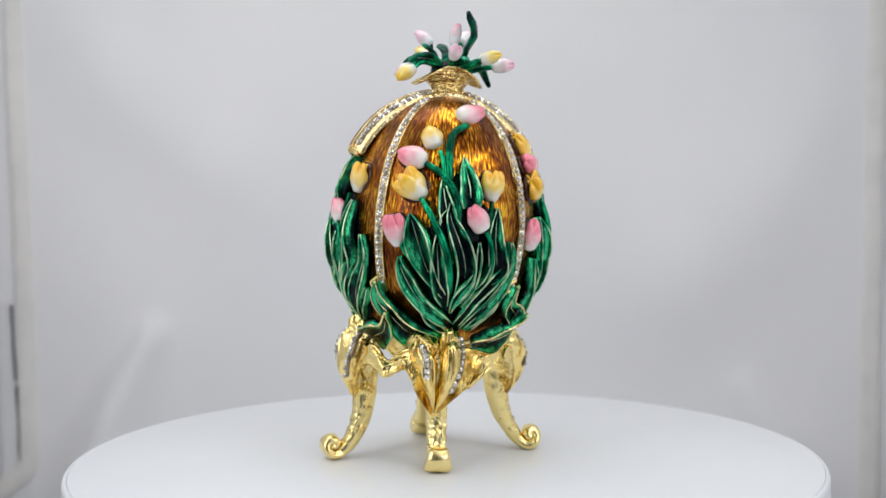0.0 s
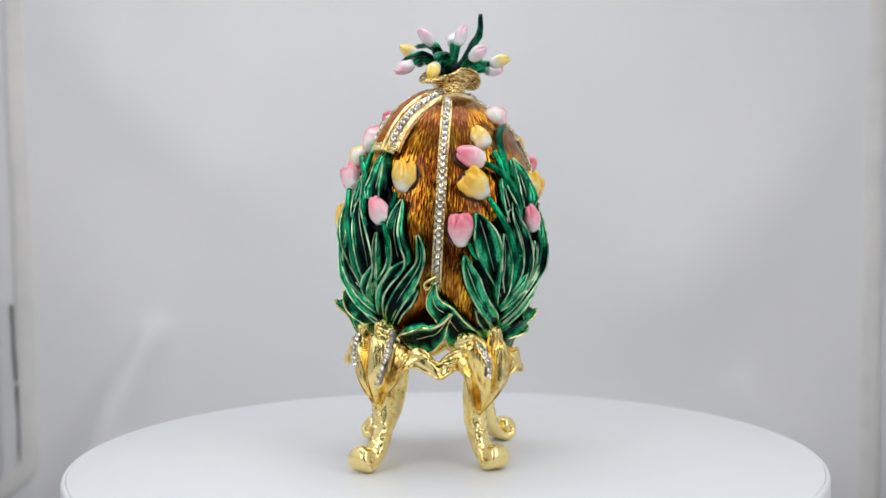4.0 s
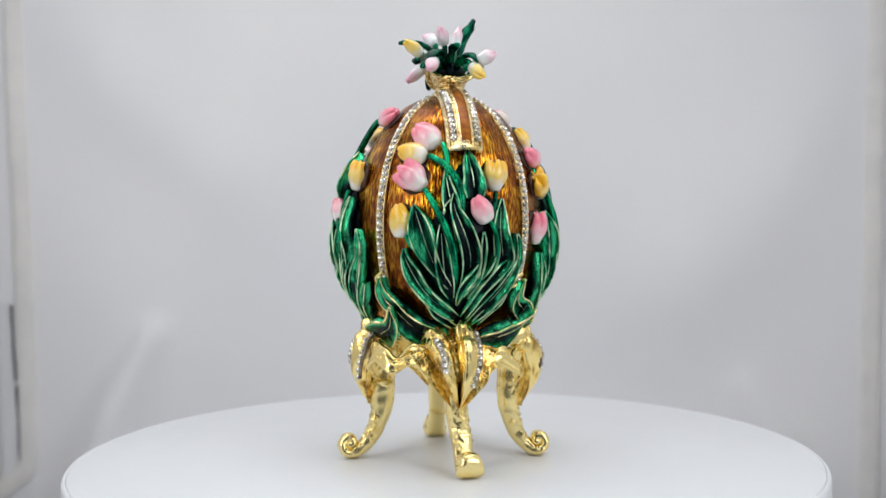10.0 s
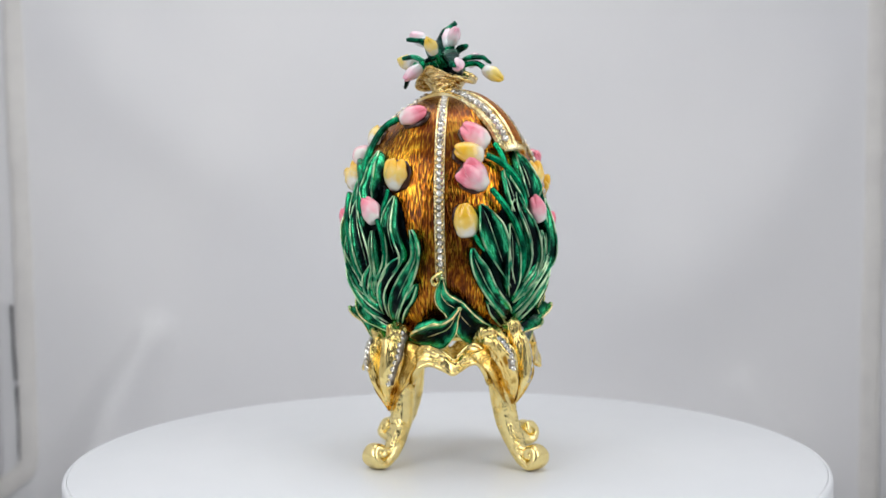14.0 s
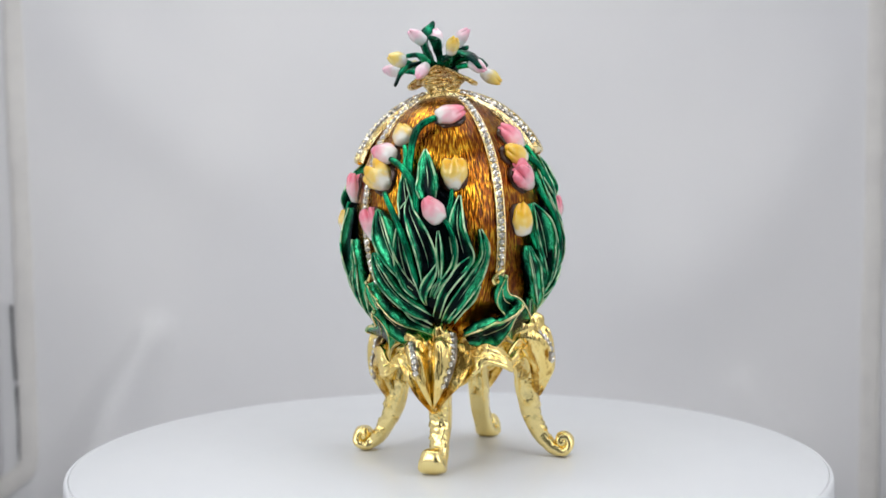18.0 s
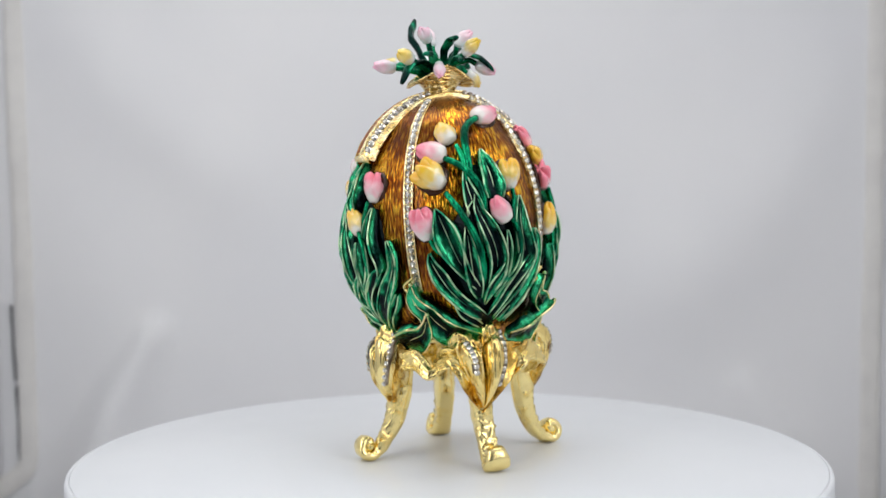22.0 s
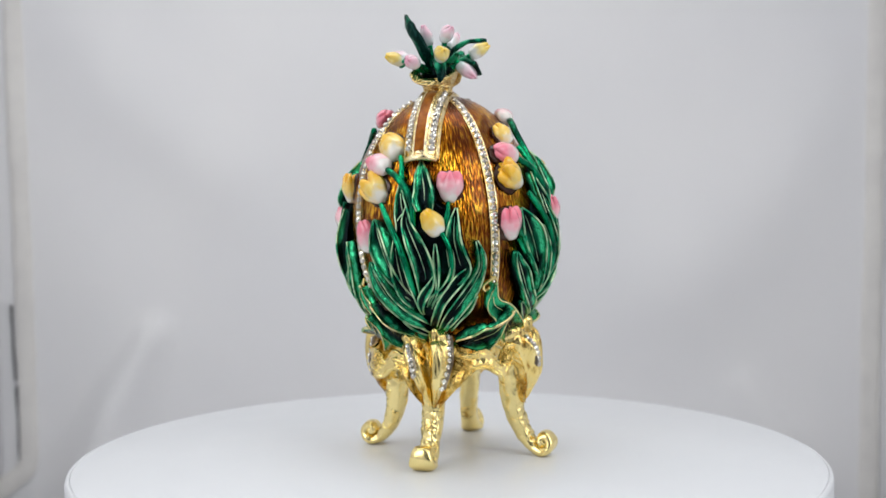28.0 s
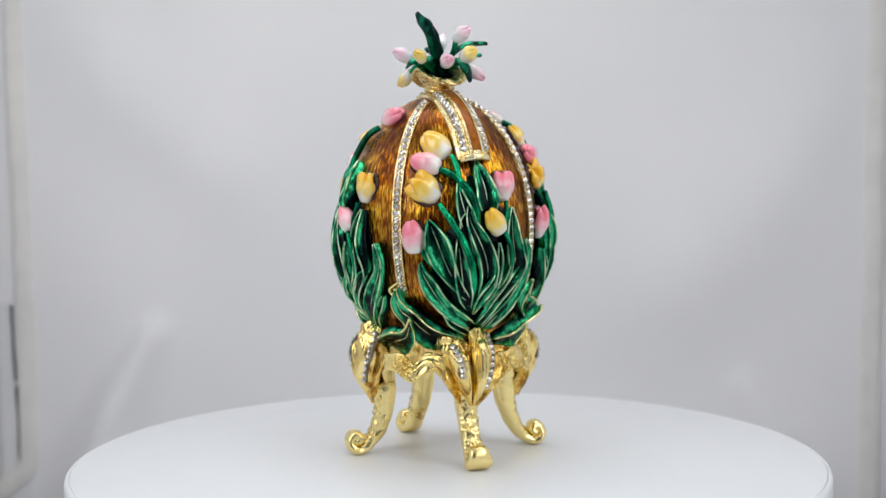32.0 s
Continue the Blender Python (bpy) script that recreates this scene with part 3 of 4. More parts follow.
bouquet_leaf([(25.2, 75.0), (27.2, 70.3), (26.9, 66.0), (22.2, 60.9), (15.2, 55.4), (8.2, 50.5), (2.7, 46.7)], (0.33, 1.18, 1.27, 2.19, 2.31, 1.98, 1.15), (0.3, 0.7, 0.8, 0.8, 0.1), "light")
bouquet_leaf([(24.9, 57.6), (20.1, 53.8), (13.4, 50.4), (6.7, 46.8)], (0.51, 1.25, 1.24, 1.3), (0.1, 0.2, 0.2, 0.0), "dark")
bouquet_leaf([(-25.7, 52.1), (-20.6, 49.5), (-14.0, 47.1), (-8.5, 45.4)], (0.34, 1.27, 1.21, 0.87), (0.1, 0.3, 0.3, 0.0), "light")
bouquet_leaf([(9.5, 75.6), (11.1, 71.9), (11.5, 68.0), (9.7, 63.9), (6.0, 60.7), (0.6, 58.0), (-3.0, 54.6)], (0.26, 0.55, 0.57, 0.78, 0.87, 0.97, 0.75), (0.4, 0.8, 0.9, 0.9, 0.1), "dark")
bouquet_leaf([(-3.5, 101.0), (-2.6, 96.9), (-1.2, 92.2), (-1.0, 88.4), (-1.0, 85.3)], (0.26, 1.91, 2.83, 3.37, 2.56), (0.3, 0.7, 0.8, 0.8, 0.1), "light")
bouquet_leaf([(-16.0, 94.4), (-15.1, 90.0), (-13.4, 85.1), (-11.9, 81.2)], (0.25, 1.31, 2.33, 2.46), (0.0, 0.0, 0.0, 0.0), "dark")
bouquet_stem([(-18.5, 102.6), (-16.2, 100.0), (-15.4, 96.7), (-14.2, 91.0)], 0.95, (0.4, 0.6, 0.6, 0.0))
bouquet_stem([(-26.6, 98.7), (-18.8, 96.5), (-12.9, 93.4), (-8.7, 89.3), (-7.4, 84.7), (-7.6, 80.5)], 1.15, (0.6, 1.2, 1.2, 1.2, 0.8, 0.0))
bouquet_stem([(-27.0, 88.0), (-20.0, 81.7), (-14.8, 75.4), (-11.6, 69.2), (-10.1, 63.1), (-9.4, 57.4)], 1.1, (0.9, 1.5, 1.6, 1.6, 1.4, 0.4))
bouquet_stem([(11.4, 87.8), (10.5, 84.1), (9.1, 80.7), (9.3, 76.3)], 0.8, (0.5, 0.6, 0.4, 0.0))
bouquet_stem([(7.0, 78.4), (9.6, 74.9), (10.9, 71.0), (10.9, 67.5), (8.6, 63.0)], 0.85, (1.0, 1.3, 1.3, 1.1, 0.6))
bouquet_stem([(-36.8, 73.4), (-34.1, 70.9), (-31.1, 68.7)], 0.8, (0.5, 0.5, 0.0))
bouquet_stem([(2.0, 111.3), (-5.8, 109.9), (-10.9, 107.5), (-12.5, 103.9), (-12.6, 99.3), (-12.4, 93.0)], 1.25, (1.2, 1.4, 1.2, 1.0, 0.8, 0.2), "ac")

# near-black sheet behind the leaves: the shade in their gaps, put into colour
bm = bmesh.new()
GAP_EDGES = curve([(-7, 4, 45.5), (-22, 12, 50.5), (-30, 19, 58), (-33, 24, 66), (-29, 20, 74), (-22, 18.5, 80), (-16, 14, 85), (-14, 3, 90), (-9, -1, 96)], 40)
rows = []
for lo, hi, z in GAP_EDGES:
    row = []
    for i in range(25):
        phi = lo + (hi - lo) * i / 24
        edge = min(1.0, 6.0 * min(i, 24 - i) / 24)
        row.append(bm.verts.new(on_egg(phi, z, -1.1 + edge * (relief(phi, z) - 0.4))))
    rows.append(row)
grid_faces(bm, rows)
gap_data = mesh_of(bm, "leaf_bed", GREEN_GAP)


# ---- tulips ----
def tulip_mesh(name, mat, length, radius, lobes, opened, flat):
    """A tulip head along +z from its base at the origin; +x faces away from the egg."""
    bm = bmesh.new()
    n, m = 40, 16
    rows = []
    for j in range(m + 1):
        s = j / m
        row = []
        for k in range(n):
            q = 2 * math.pi * k / n
            lobe = abs(math.cos(lobes * q / 2 + 0.4 * opened)) ** 0.65
            if opened:
                body = 0.30 + 0.70 * math.sin(math.pi / 2 * min(1, s / 0.62)) ** 0.9 - (0.60 - 0.95 * opened) * max(0, s - 0.68)
                r = radius * body * (1 - 0.30 * (1 - lobe) * s) * (1 - 0.22 * max(0.0, (s - 0.82) / 0.18) ** 2)
                z = length * 0.97 * s - length * 0.38 * (1 - lobe) * max(0, s - 0.4) / 0.6
            else:
                body = 0.28 if s == 0 else math.sin(math.pi * (0.06 + 0.89 * s ** 0.88)) ** 0.46
                tip = max(0, s - 0.55) / 0.45
                r = radius * body * (1 - 0.26 * (1 - lobe) * max(tip, 0.35 * s))
                z = length * s - length * 0.17 * (1 - lobe) * tip ** 2
            row.append(bm.verts.new((r * math.cos(q) * flat, r * math.sin(q), z)))
        rows.append(row)
    for g in (0.3, 0.65, 0.97):
        row = []
        for k in range(n):
            c = rows[m][k].co
            z = (1 - g) * c.z + g * length * (0.90 if opened else 0.97) + length * 0.03 * math.sin(math.pi * g)
            row.append(bm.verts.new((c.x * (1 - g), c.y * (1 - g), z)))
        rows.append(row)
    grid_faces(bm, rows, True)
    bm.faces.new(rows[0][::-1])
    bm.faces.new(rows[-1])
    for v in bm.verts:
        v.co += Vector((noise.noise(v.co * 350), noise.noise(v.co * 350 + Vector((7, 0, 0))), noise.noise(v.co * 300))) * 0.00035
    return mesh_of(bm, name, mat)


HEADS = {  # reach, lean to the left, length, radius, lobes, opened
    "t1": (0.2, 22, 7.8, 3.5, 3, 0),
    "t1s": (0.3, 46, 10.4, 4.3, 4, 0),
    "t2": (1.4, 78, 9.6, 3.7, 3, 0),
    "t3": (0.6, 52, 10.6, 4.9, 5, 0.9),
    "t4": (0.5, -4, 10.0, 4.3, 5, 0.35),
    "t5": (3.0, 32, 9.0, 3.5, 3, 0),
    "t6": (0.6, 8, 10.6, 3.9, 3, 0),
    "t6o": (0.6, 8, 10.8, 4.2, 5, 0.3),
    "top": (1.2, -78, 9.6, 3.7, 3, 0),
}
PLANTED = {  # each panel's heads: kind, colour, phi, z
    "a": (("t1", "y", -21.9, 106.4), ("t2", "p", -32.2, 100.0), ("t3", "y", -29.9, 91.1), ("t4", "y", 17.4, 92.0), ("t5", "p", 6.3, 81.7), ("t6o", "p", -37.6, 77.0), ("top", "p", 13.0, 114.6)),
    "b": (("t1s", "p", -26.2, 104.8), ("t2", "y", -32.7, 99.0), ("t3", "p", -30.9, 91.5), ("t4", "y", 18.2, 92.6), ("t5", "p", 7.4, 81.5), ("t6", "y", -36.5, 77.6)),
    "c": (("t1", "y", -25.1, 106.9), ("t2", "p", -34.4, 101.0), ("t3", "y", -35.4, 93.6), ("t4", "y", 13.3, 92.7), ("t5", "p", 1.4, 81.5), ("t6o", "p", -40.3, 78.7), ("top", "p", 13.9, 112.6)),
    "d": (("t1s", "y", -25.2, 105.0), ("t2", "p", -30.8, 99.6), ("t3", "y", -31.2, 91.7), ("t4", "p", 16.7, 91.5), ("t5", "y", 6.3, 80.7), ("t6", "p", -38.2, 76.6)),
}
SHIFT = {"a": (3.4, -0.6, 0.0), "b": (4.5, -0.4, 0.0), "c": (0.0, 0.0, 0.9), "d": (3.7, -0.9, 0.2)}     # how each bouquet sits on the egg: turn, height, reach
head_data = {}
for key, (reach, lean, length, radius, lobes, opened) in HEADS.items():
    for c, mat in (("y", YELLOW), ("p", PINK)):
        head_data[key, c] = tulip_mesh("tulip", mat, length * MM, radius * MM, lobes, opened, 0.74)


def head_pose(key, phi, z):
    reach, lean, length, radius, lobes, opened = HEADS[key]
    up = outward(phi, z)
    a = radians(phi)
    right = Vector((-math.sin(a), math.cos(a), 0))
    north = up.cross(right).normalized()
    if north.z < 0:
        north = -north
    ax = (north * math.cos(radians(lean)) - right * math.sin(radians(lean)) + up * 0.12).normalized()
    face = (up - ax * up.dot(ax)).normalized()
    side = ax.cross(face)
    m = Matrix((face, side, ax)).transposed().to_4x4()
    return Matrix.Translation(on_egg(phi, z, reach) - ax * length * MM * 0.5) @ m


# dark brown lumps behind the heads: the tulips' shade on the shell, as colour
HEAD_SHADE, t, b = material("painted_head_shade", 0.25, 0.2, 0.08)
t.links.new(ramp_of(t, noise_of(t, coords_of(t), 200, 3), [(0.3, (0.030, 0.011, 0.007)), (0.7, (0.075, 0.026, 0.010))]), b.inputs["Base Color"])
shade_data = {}
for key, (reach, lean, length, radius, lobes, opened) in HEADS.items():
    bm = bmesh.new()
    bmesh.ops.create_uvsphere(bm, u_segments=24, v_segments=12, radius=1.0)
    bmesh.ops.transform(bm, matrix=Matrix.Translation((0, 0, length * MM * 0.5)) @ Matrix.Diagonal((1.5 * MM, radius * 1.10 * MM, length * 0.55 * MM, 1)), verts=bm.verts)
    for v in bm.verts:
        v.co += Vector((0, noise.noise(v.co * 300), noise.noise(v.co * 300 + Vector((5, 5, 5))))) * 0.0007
    shade_data[key] = mesh_of(bm, "head_shade", HEAD_SHADE)

for panel, az in PANELS.items():
    turn, up, out = SHIFT[panel]
    stand = Matrix.Translation(spin(az) @ Vector((out * MM, 0, 0)))
    sits = stand @ Matrix.Translation((0, 0, up * MM)) @ spin(az + turn)
    place("leaf_bed", gap_data, egg, "near-black green sheet that paints the shade between the leaves", sits)
    for green, gold in leaf_data:
        leaf = place("leaf", green, egg, "", sits)
        place("gilt_rim", gold, leaf)
    for panels, data in stem_data:
        if panel in panels:
            place("stem", data, egg, "", sits)
    for key, c, phi, z in PLANTED[panel]:
        word = "yellow and white" if c == "y" else "pink and white"
        m = stand @ spin(az) @ head_pose(key, phi, z)
        # the painted shade sits sunk behind its head
        place("head_shade", shade_data[key], egg, "", stand @ spin(az) @ Matrix.Translation(-outward(phi, z) * (HEADS[key][0] + 1.25) * MM) @ head_pose(key, phi, z))
        place("tulip", head_data[key, c], egg, word + (" open enamel tulip" if HEADS[key][5] else " enamel tulip bud"), m)

# ---- curling leaves between the legs ----
def flat_relief(phi, z):
    return 0.0


bouquet_relief = relief
relief = flat_relief
def knob(bm, at, r):
    ball = bmesh.ops.create_uvsphere(bm, u_segments=12, v_segments=8, radius=r * MM)["verts"]
    bmesh.ops.transform(bm, matrix=Matrix.Translation(at) @ Matrix.Diagonal((1.0, 1.0, 0.8, 1)), verts=ball)


green, gold = leaf_meshes([(4.0, 50.2), (1.3, 46.9), (-2.8, 43.9), (-9.6, 42.5), (-18.5, 41.2), (-28.0, 40.2)], 9.8, (8.0, 7.4, 7.2, 7.0, 6.8, 6.4), 0.20, 0.30, n=30, rims=(0.6, 1.5), wavy=0.7, pale=0.28,
                          edges=[(0.3, 0.3, 0), (1.3, 1.3, 0), (3.1, 3.1, 0), (4.9, 4.9, 0), (4.9, 4.9, 0), (2.6, 2.6, 0)])
knob(gold, on_egg(4.2, 50.5, 8.0), 0.8)
curl_a = (mesh_of(green, "curling_leaf", GREEN), mesh_of(gold, "gilt_rim", CURL_RIM))
green, gold = leaf_meshes([(-5.0, 59.4), (-5.9, 55.5), (-3.6, 52.4), (2.2, 50.3), (7.9, 46.7), (17.0, 43.1), (33.0, 40.1)], 8.8, (2.6, 3.0, 3.4, 4.2, 4.6, 4.6, 4.2), 0.22, 0.27, n=34, rims=(1.1, 0.7), wavy=0.7, pale=0.28,
                          edges=[(0.4, 0.4, 0), (1.8, 1.8, 0), (2.7, 2.9, 0), (3.4, 3.7, 0), (4.2, 4.2, 0), (4.5, 4.5, 0), (3.6, 3.6, 0)])
knob(gold, on_egg(-5.0, 59.9, 3.0), 0.8)
curl_b = (mesh_of(green, "curling_leaf", GREEN), mesh_of(gold, "gilt_rim", CURL_RIM))
bm = bmesh.new()
hook = curve([(-4.4, 61.9, 0), (-6.8, 61.2, 0), (-11.3, 59.6, 0), (-9.9, 57.8, 0), (-7.2, 58.6, 0)], 20)
sweep(bm, [on_egg(p, z, 1.0) for p, z, _ in hook], lambda f: (0.62 * MM, 0.7 * MM), 8, [outward(p, z) for p, z, _ in hook])
hook_data = mesh_of(bm, "band_hook", GOLD)
relief = bouquet_relief
for k in range(4):
    turn = spin(45 + 90 * k)
    for green, gold in (curl_a, curl_b):
        leaf = place("curling_leaf", green, egg, "curling green enamel leaf with a thick gilt edge", turn)
        place("gilt_rim", gold, leaf)
    place("band_hook", hook_data, egg, "bent gilt wire at the band's foot", turn)

# ---- gilt stand ----
bm = bmesh.new()
TOP_AT, TOP_Z = (-45, -28, -23, -18, -13, -8, -3, 1.0, 4.2, 9.5, 14, 19, 23, 30, 45), (35, 36.2, 36.8, 37.8, 38.2, 37.4, 35.2, 33.6, 35.8, 38.0, 38.8, 38.2, 36.4, 36.0, 35)
LOW_AT, LOW_Z = (-45, -30, -26, -20.5, -15, -10, -5, 0.6, 4.5, 10, 17, 21.5, 27, 45), (25, 27.0, 29.6, 32.7, 33.2, 32.6, 31.2, 29.4, 31.0, 33.0, 33.2, 30.6, 26.5, 25)
outer, lip, brow = [], [], []
for i in range(288):        # a wavy ribbon that arches from leg to leg and dips in the middle of each span
    deg = i * 1.25
    a, f = radians(deg), deg % 90 - 45
    low, top = (sum(float(np.interp(f + d, at, zz)) for d in (-1.5, 0, 1.5)) / 3 for at, zz in ((LOW_AT, LOW_Z), (TOP_AT, TOP_Z)))
    span = math.floor(deg / 90)
    top += 0.7 * noise.noise(Vector((math.cos(a) * 5, math.sin(a) * 5, 4))) + 0.35 * math.sin(radians(22 * deg) + span)
    low += 0.5 * noise.noise(Vector((math.cos(a) * 6, math.sin(a) * 6, 0)))
    step = 1.3 / (1 + math.exp(-(f - 1.5) * 1.6)) - 0.65      # one half laps over the other
    row_o, row_i = [], []
    for k in range(13):
        v = k / 12
        r = 28.3 - 4.6 * max(0.0, min(1.0, (abs(f) - 23) / 9)) - 0.8 * v - step + 0.9 * math.sin(math.pi * v) ** 2 * math.cos(radians(5 * f)) + 1.1 * math.exp(-(f / 7) ** 2) * (1 - v)
        r += 0.18 * math.sin(11 * v + radians(7 * f)) + 0.7 * noise.noise(Vector((math.cos(a) * 7, math.sin(a) * 7, v * 2.0 + 9)))
        z = low + (top - low) * v
        row_o.append(bm.verts.new(Vector((r * math.cos(a), r * math.sin(a), z)) * MM))
        row_i.append(bm.verts.new(Vector(((r - 1.5) * math.cos(a), (r - 1.5) * math.sin(a), z)) * MM))
    outer.append(row_o + row_i[::-1])
    lip.append(row_o[0].co.lerp(row_i[0].co, 0.3))
    brow.append(row_o[-1].co.lerp(row_i[-1].co, 0.3))
for i in range(288):
    p, q = outer[i], outer[(i + 1) % 288]
    for k in range(26):
        bm.faces.new((p[k], q[k], q[(k + 1) % 26], p[(k + 1) % 26]))
for edge, thick in ((lip, 0.80), (brow, 0.65)):
    sweep(bm, edge, lambda f: (thick * MM, thick * MM), 8, [Vector((0, 0, 1))] * 288, True)
bmesh.ops.recalc_face_normals(bm, faces=bm.faces)
part("collar", bm, GOLD, egg, "wavy gilt ring that joins the legs")
bm = bmesh.new()
lathe(bm, [(14 * MM, 39.4 * MM), (17.0 * MM, 39.6 * MM), (18.4 * MM, 40.4 * MM), (18.2 * MM, 41.8 * MM)], 64)
part("base_ring", bm, GOLD, egg)


def ground_z(x, y):
    """Height of the turntable's face in the egg's own tilted space, millimetres."""
    c, s = math.cos(TURN), math.sin(TURN)
    xr, yr = c * x - s * y, s * x + c * y
    sx, cx, sy, cy = math.sin(TILT_X), math.cos(TILT_X), math.sin(TILT_Y), math.cos(TILT_Y)
    return (sy * xr - cy * sx * yr) / (cy * cx)


LEG_LINE = [(24.0, 37.0), (24.3, 29.0), (24.2, 21.0), (25.3, 14.0), (28.2, 7.6), (31.4, 3.7), (34.4, 2.1), (36.6, 3.0), (37.5, 5.0), (36.5, 6.9), (34.7, 6.9), (34.2, 5.5), (35.2, 4.9)]
FEET = {"a": (-97.7, -1.2, -3.0), "b": (184.2, -0.8, -1.4), "c": (82.0, -3.5, -4.4), "d": (-6.2, -3.5, -0.6)}  # azimuth, reach of the top and of the foot


LEG_TURN = -5.0
TOP_TURN = {"a": -4.6, "b": 0.0, "c": -4.2, "d": -0.9}     # turn of each leg's top, degrees
LILY_AT = {"a": (-3.0, -2.2, 0.0), "b": (2.4, 0.0, 0.0), "c": (-2.4, -1.9, -0.5), "d": (0.2, -0.5, 0.3)}     # y of its foot, shift of its top, height


def leg_mesh(panel):
    az = PANELS[panel] + LEG_TURN
    off = radians(FEET[panel][0] - az)
    line = curve([(r, z, 0) for r, z in LEG_LINE], 150)
    top_in, foot_in = FEET[panel][1:]
    foot = 34.0 + foot_in
    g = ground_z(foot * math.cos(radians(az) + off), foot * math.sin(radians(az) + off))
    bm = bmesh.new()
    pts, ups = [], []
    for r, z, _ in line:
        f = max(0.0, min(1.0, 1 - (z - 8) / 29))
        a = radians(TOP_TURN[panel]) + (off - radians(TOP_TURN[panel])) * f
        r += top_in + (foot_in - top_in) * f
        pts.append(Vector((r * math.cos(a), r * math.sin(a), z + (g - 0.25) * f)) * MM)
        ups.append(Vector((-math.sin(a), math.cos(a), 0)))

    def size(f):
        thick = float(np.interp(f, (0.0, 0.167, 0.25, 0.333, 0.417, 0.5, 0.6, 1.0), (5.2, 3.9, 3.2, 2.6, 2.1, 1.8, 1.65, 1.4)))
        wide = 3.6 if f < 0.15 else 3.6 - 4.0 * (f - 0.15) if f < 0.32 else 2.9 + 6.0 * min(f - 0.32, 0.26)
        return thick * MM, wide * MM

    sides = 36
    sweep(bm, pts, size, sides, ups, square=0.72)
    bm.verts.ensure_lookup_table()
    chased = set()
    for i in range(len(pts)):      # a hammered strip with raised edges runs down the front into the roll
        f = i / (len(pts) - 1)
        grow = max(0.0, min(1.0, (f - 0.15) / 0.1))
        for k in range(sides):
            c1 = math.cos(2 * math.pi * k / sides)
            if c1 < 0.42 or grow == 0:
                continue
            v = bm.verts[i * sides + k]
            face = (v.co - pts[i]).normalized()
            lump = abs(noise.noise(v.co * 620 + Vector((az, 3, 1)))) + 0.6 * noise.noise(v.co * 1300)
            lip = math.exp(-((c1 - 0.5) / 0.09) ** 2)
            v.co += face * (grow * (1.1 * lump - 0.38 + 0.42 * lip) * MM * (1.0 if f < 0.62 else 0.55))
            if c1 > 0.5:
                chased.add(v.index)
    bm.verts.index_update()
    for face in bm.faces:
        if all(v.index in chased for v in face.verts):
            face.material_index = 1
    a = off * 0.97
    heart = Vector(((35.3 + foot_in) * math.cos(a), (35.3 + foot_in) * math.sin(a), 5.3 + g - 0.25)) * MM
    core = bmesh.ops.create_uvsphere(bm, u_segments=20, v_segments=10, radius=1.0)["verts"]
    bmesh.ops.transform(bm, matrix=Matrix.Translation(heart) @ Matrix.Rotation(a, 4, "Z") @ Matrix.Diagonal((2.2 * MM, 4.0 * MM, 2.2 * MM, 1)), verts=core)
    ax = Vector((math.cos(a), math.sin(a), 0))
    for v in bm.verts:          # the rolled foot is narrower towards its top
        out = v.co.dot(ax) / MM - foot_in
        if out > 30.5:
            y = v.co - ax * v.co.dot(ax)
            y.z = 0
            v.co -= y * (min(1.0, (out - 30.5) / 2.0) * max(-0.06, min(0.36, 0.062 * (v.co.z / MM - g - 2.4))))
    for v in bm.verts:
        v.co += Vector((noise.noise(v.co * 330), noise.noise(v.co * 330 + Vector((9, 1, 2))), noise.noise(v.co * 330 + Vector((2, 8, 5))))) * 0.00028
    return bm


def bulb_middle(s):
    """Radius of the gilt tulip's heart and how far it swells outward at the height s."""
    return 25.6 + 2.8 * math.sin(math.pi * min(1, 0.15 + 0.75 * s)), 6.6 * (0.16 + 0.84 * max(0.0, math.sin(math.pi * min(0.62, 0.02 + 0.60 * s))) ** 0.9)


def bulb_x(y, s):
    c, swell = bulb_middle(s)
    return c + swell * math.sqrt(max(0.02, 1 - (y / 11.0) ** 2)) - (1 - math.sqrt(max(0.02, 1 - (y / 11.0) ** 2))) * 4.5 - 1.2 * max(0.0, 0.3 - s) / 0.3


def sheet_mesh(at, n, m, thick):
    """A thick curved sheet: at(s, v) in millimetres, s up it, v across it from -1 to 1; the back lies inward."""
    bm = bmesh.new()
    front = [[Vector(at(j / n, -1 + 2 * i / m)) for i in range(m + 1)] for j in range(n + 1)]
    outer = [[bm.verts.new(p * MM) for p in row] for row in front]
    inner = [[bm.verts.new((p - Vector((thick, 0, 0))) * MM) for p in row] for row in front]
    grid_faces(bm, outer)
    grid_faces(bm, inner)
    loop_o = outer[0] + [r[-1] for r in outer[1:]] + outer[-1][-2::-1] + [r[0] for r in outer[-2:0:-1]]
    loop_i = inner[0] + [r[-1] for r in inner[1:]] + inner[-1][-2::-1] + [r[0] for r in inner[-2:0:-1]]
    for k in range(len(loop_o)):
        k2 = (k + 1) % len(loop_o)
        bm.faces.new((loop_o[k], loop_o[k2], loop_i[k2], loop_i[k]))
    return bm


PETAL_MARKS = (19.2, 26, 33, 39, 45)
PETAL_FOOT = 19.2
TOP_MARKS = (-1, -0.5, 0, 0.5, 1)


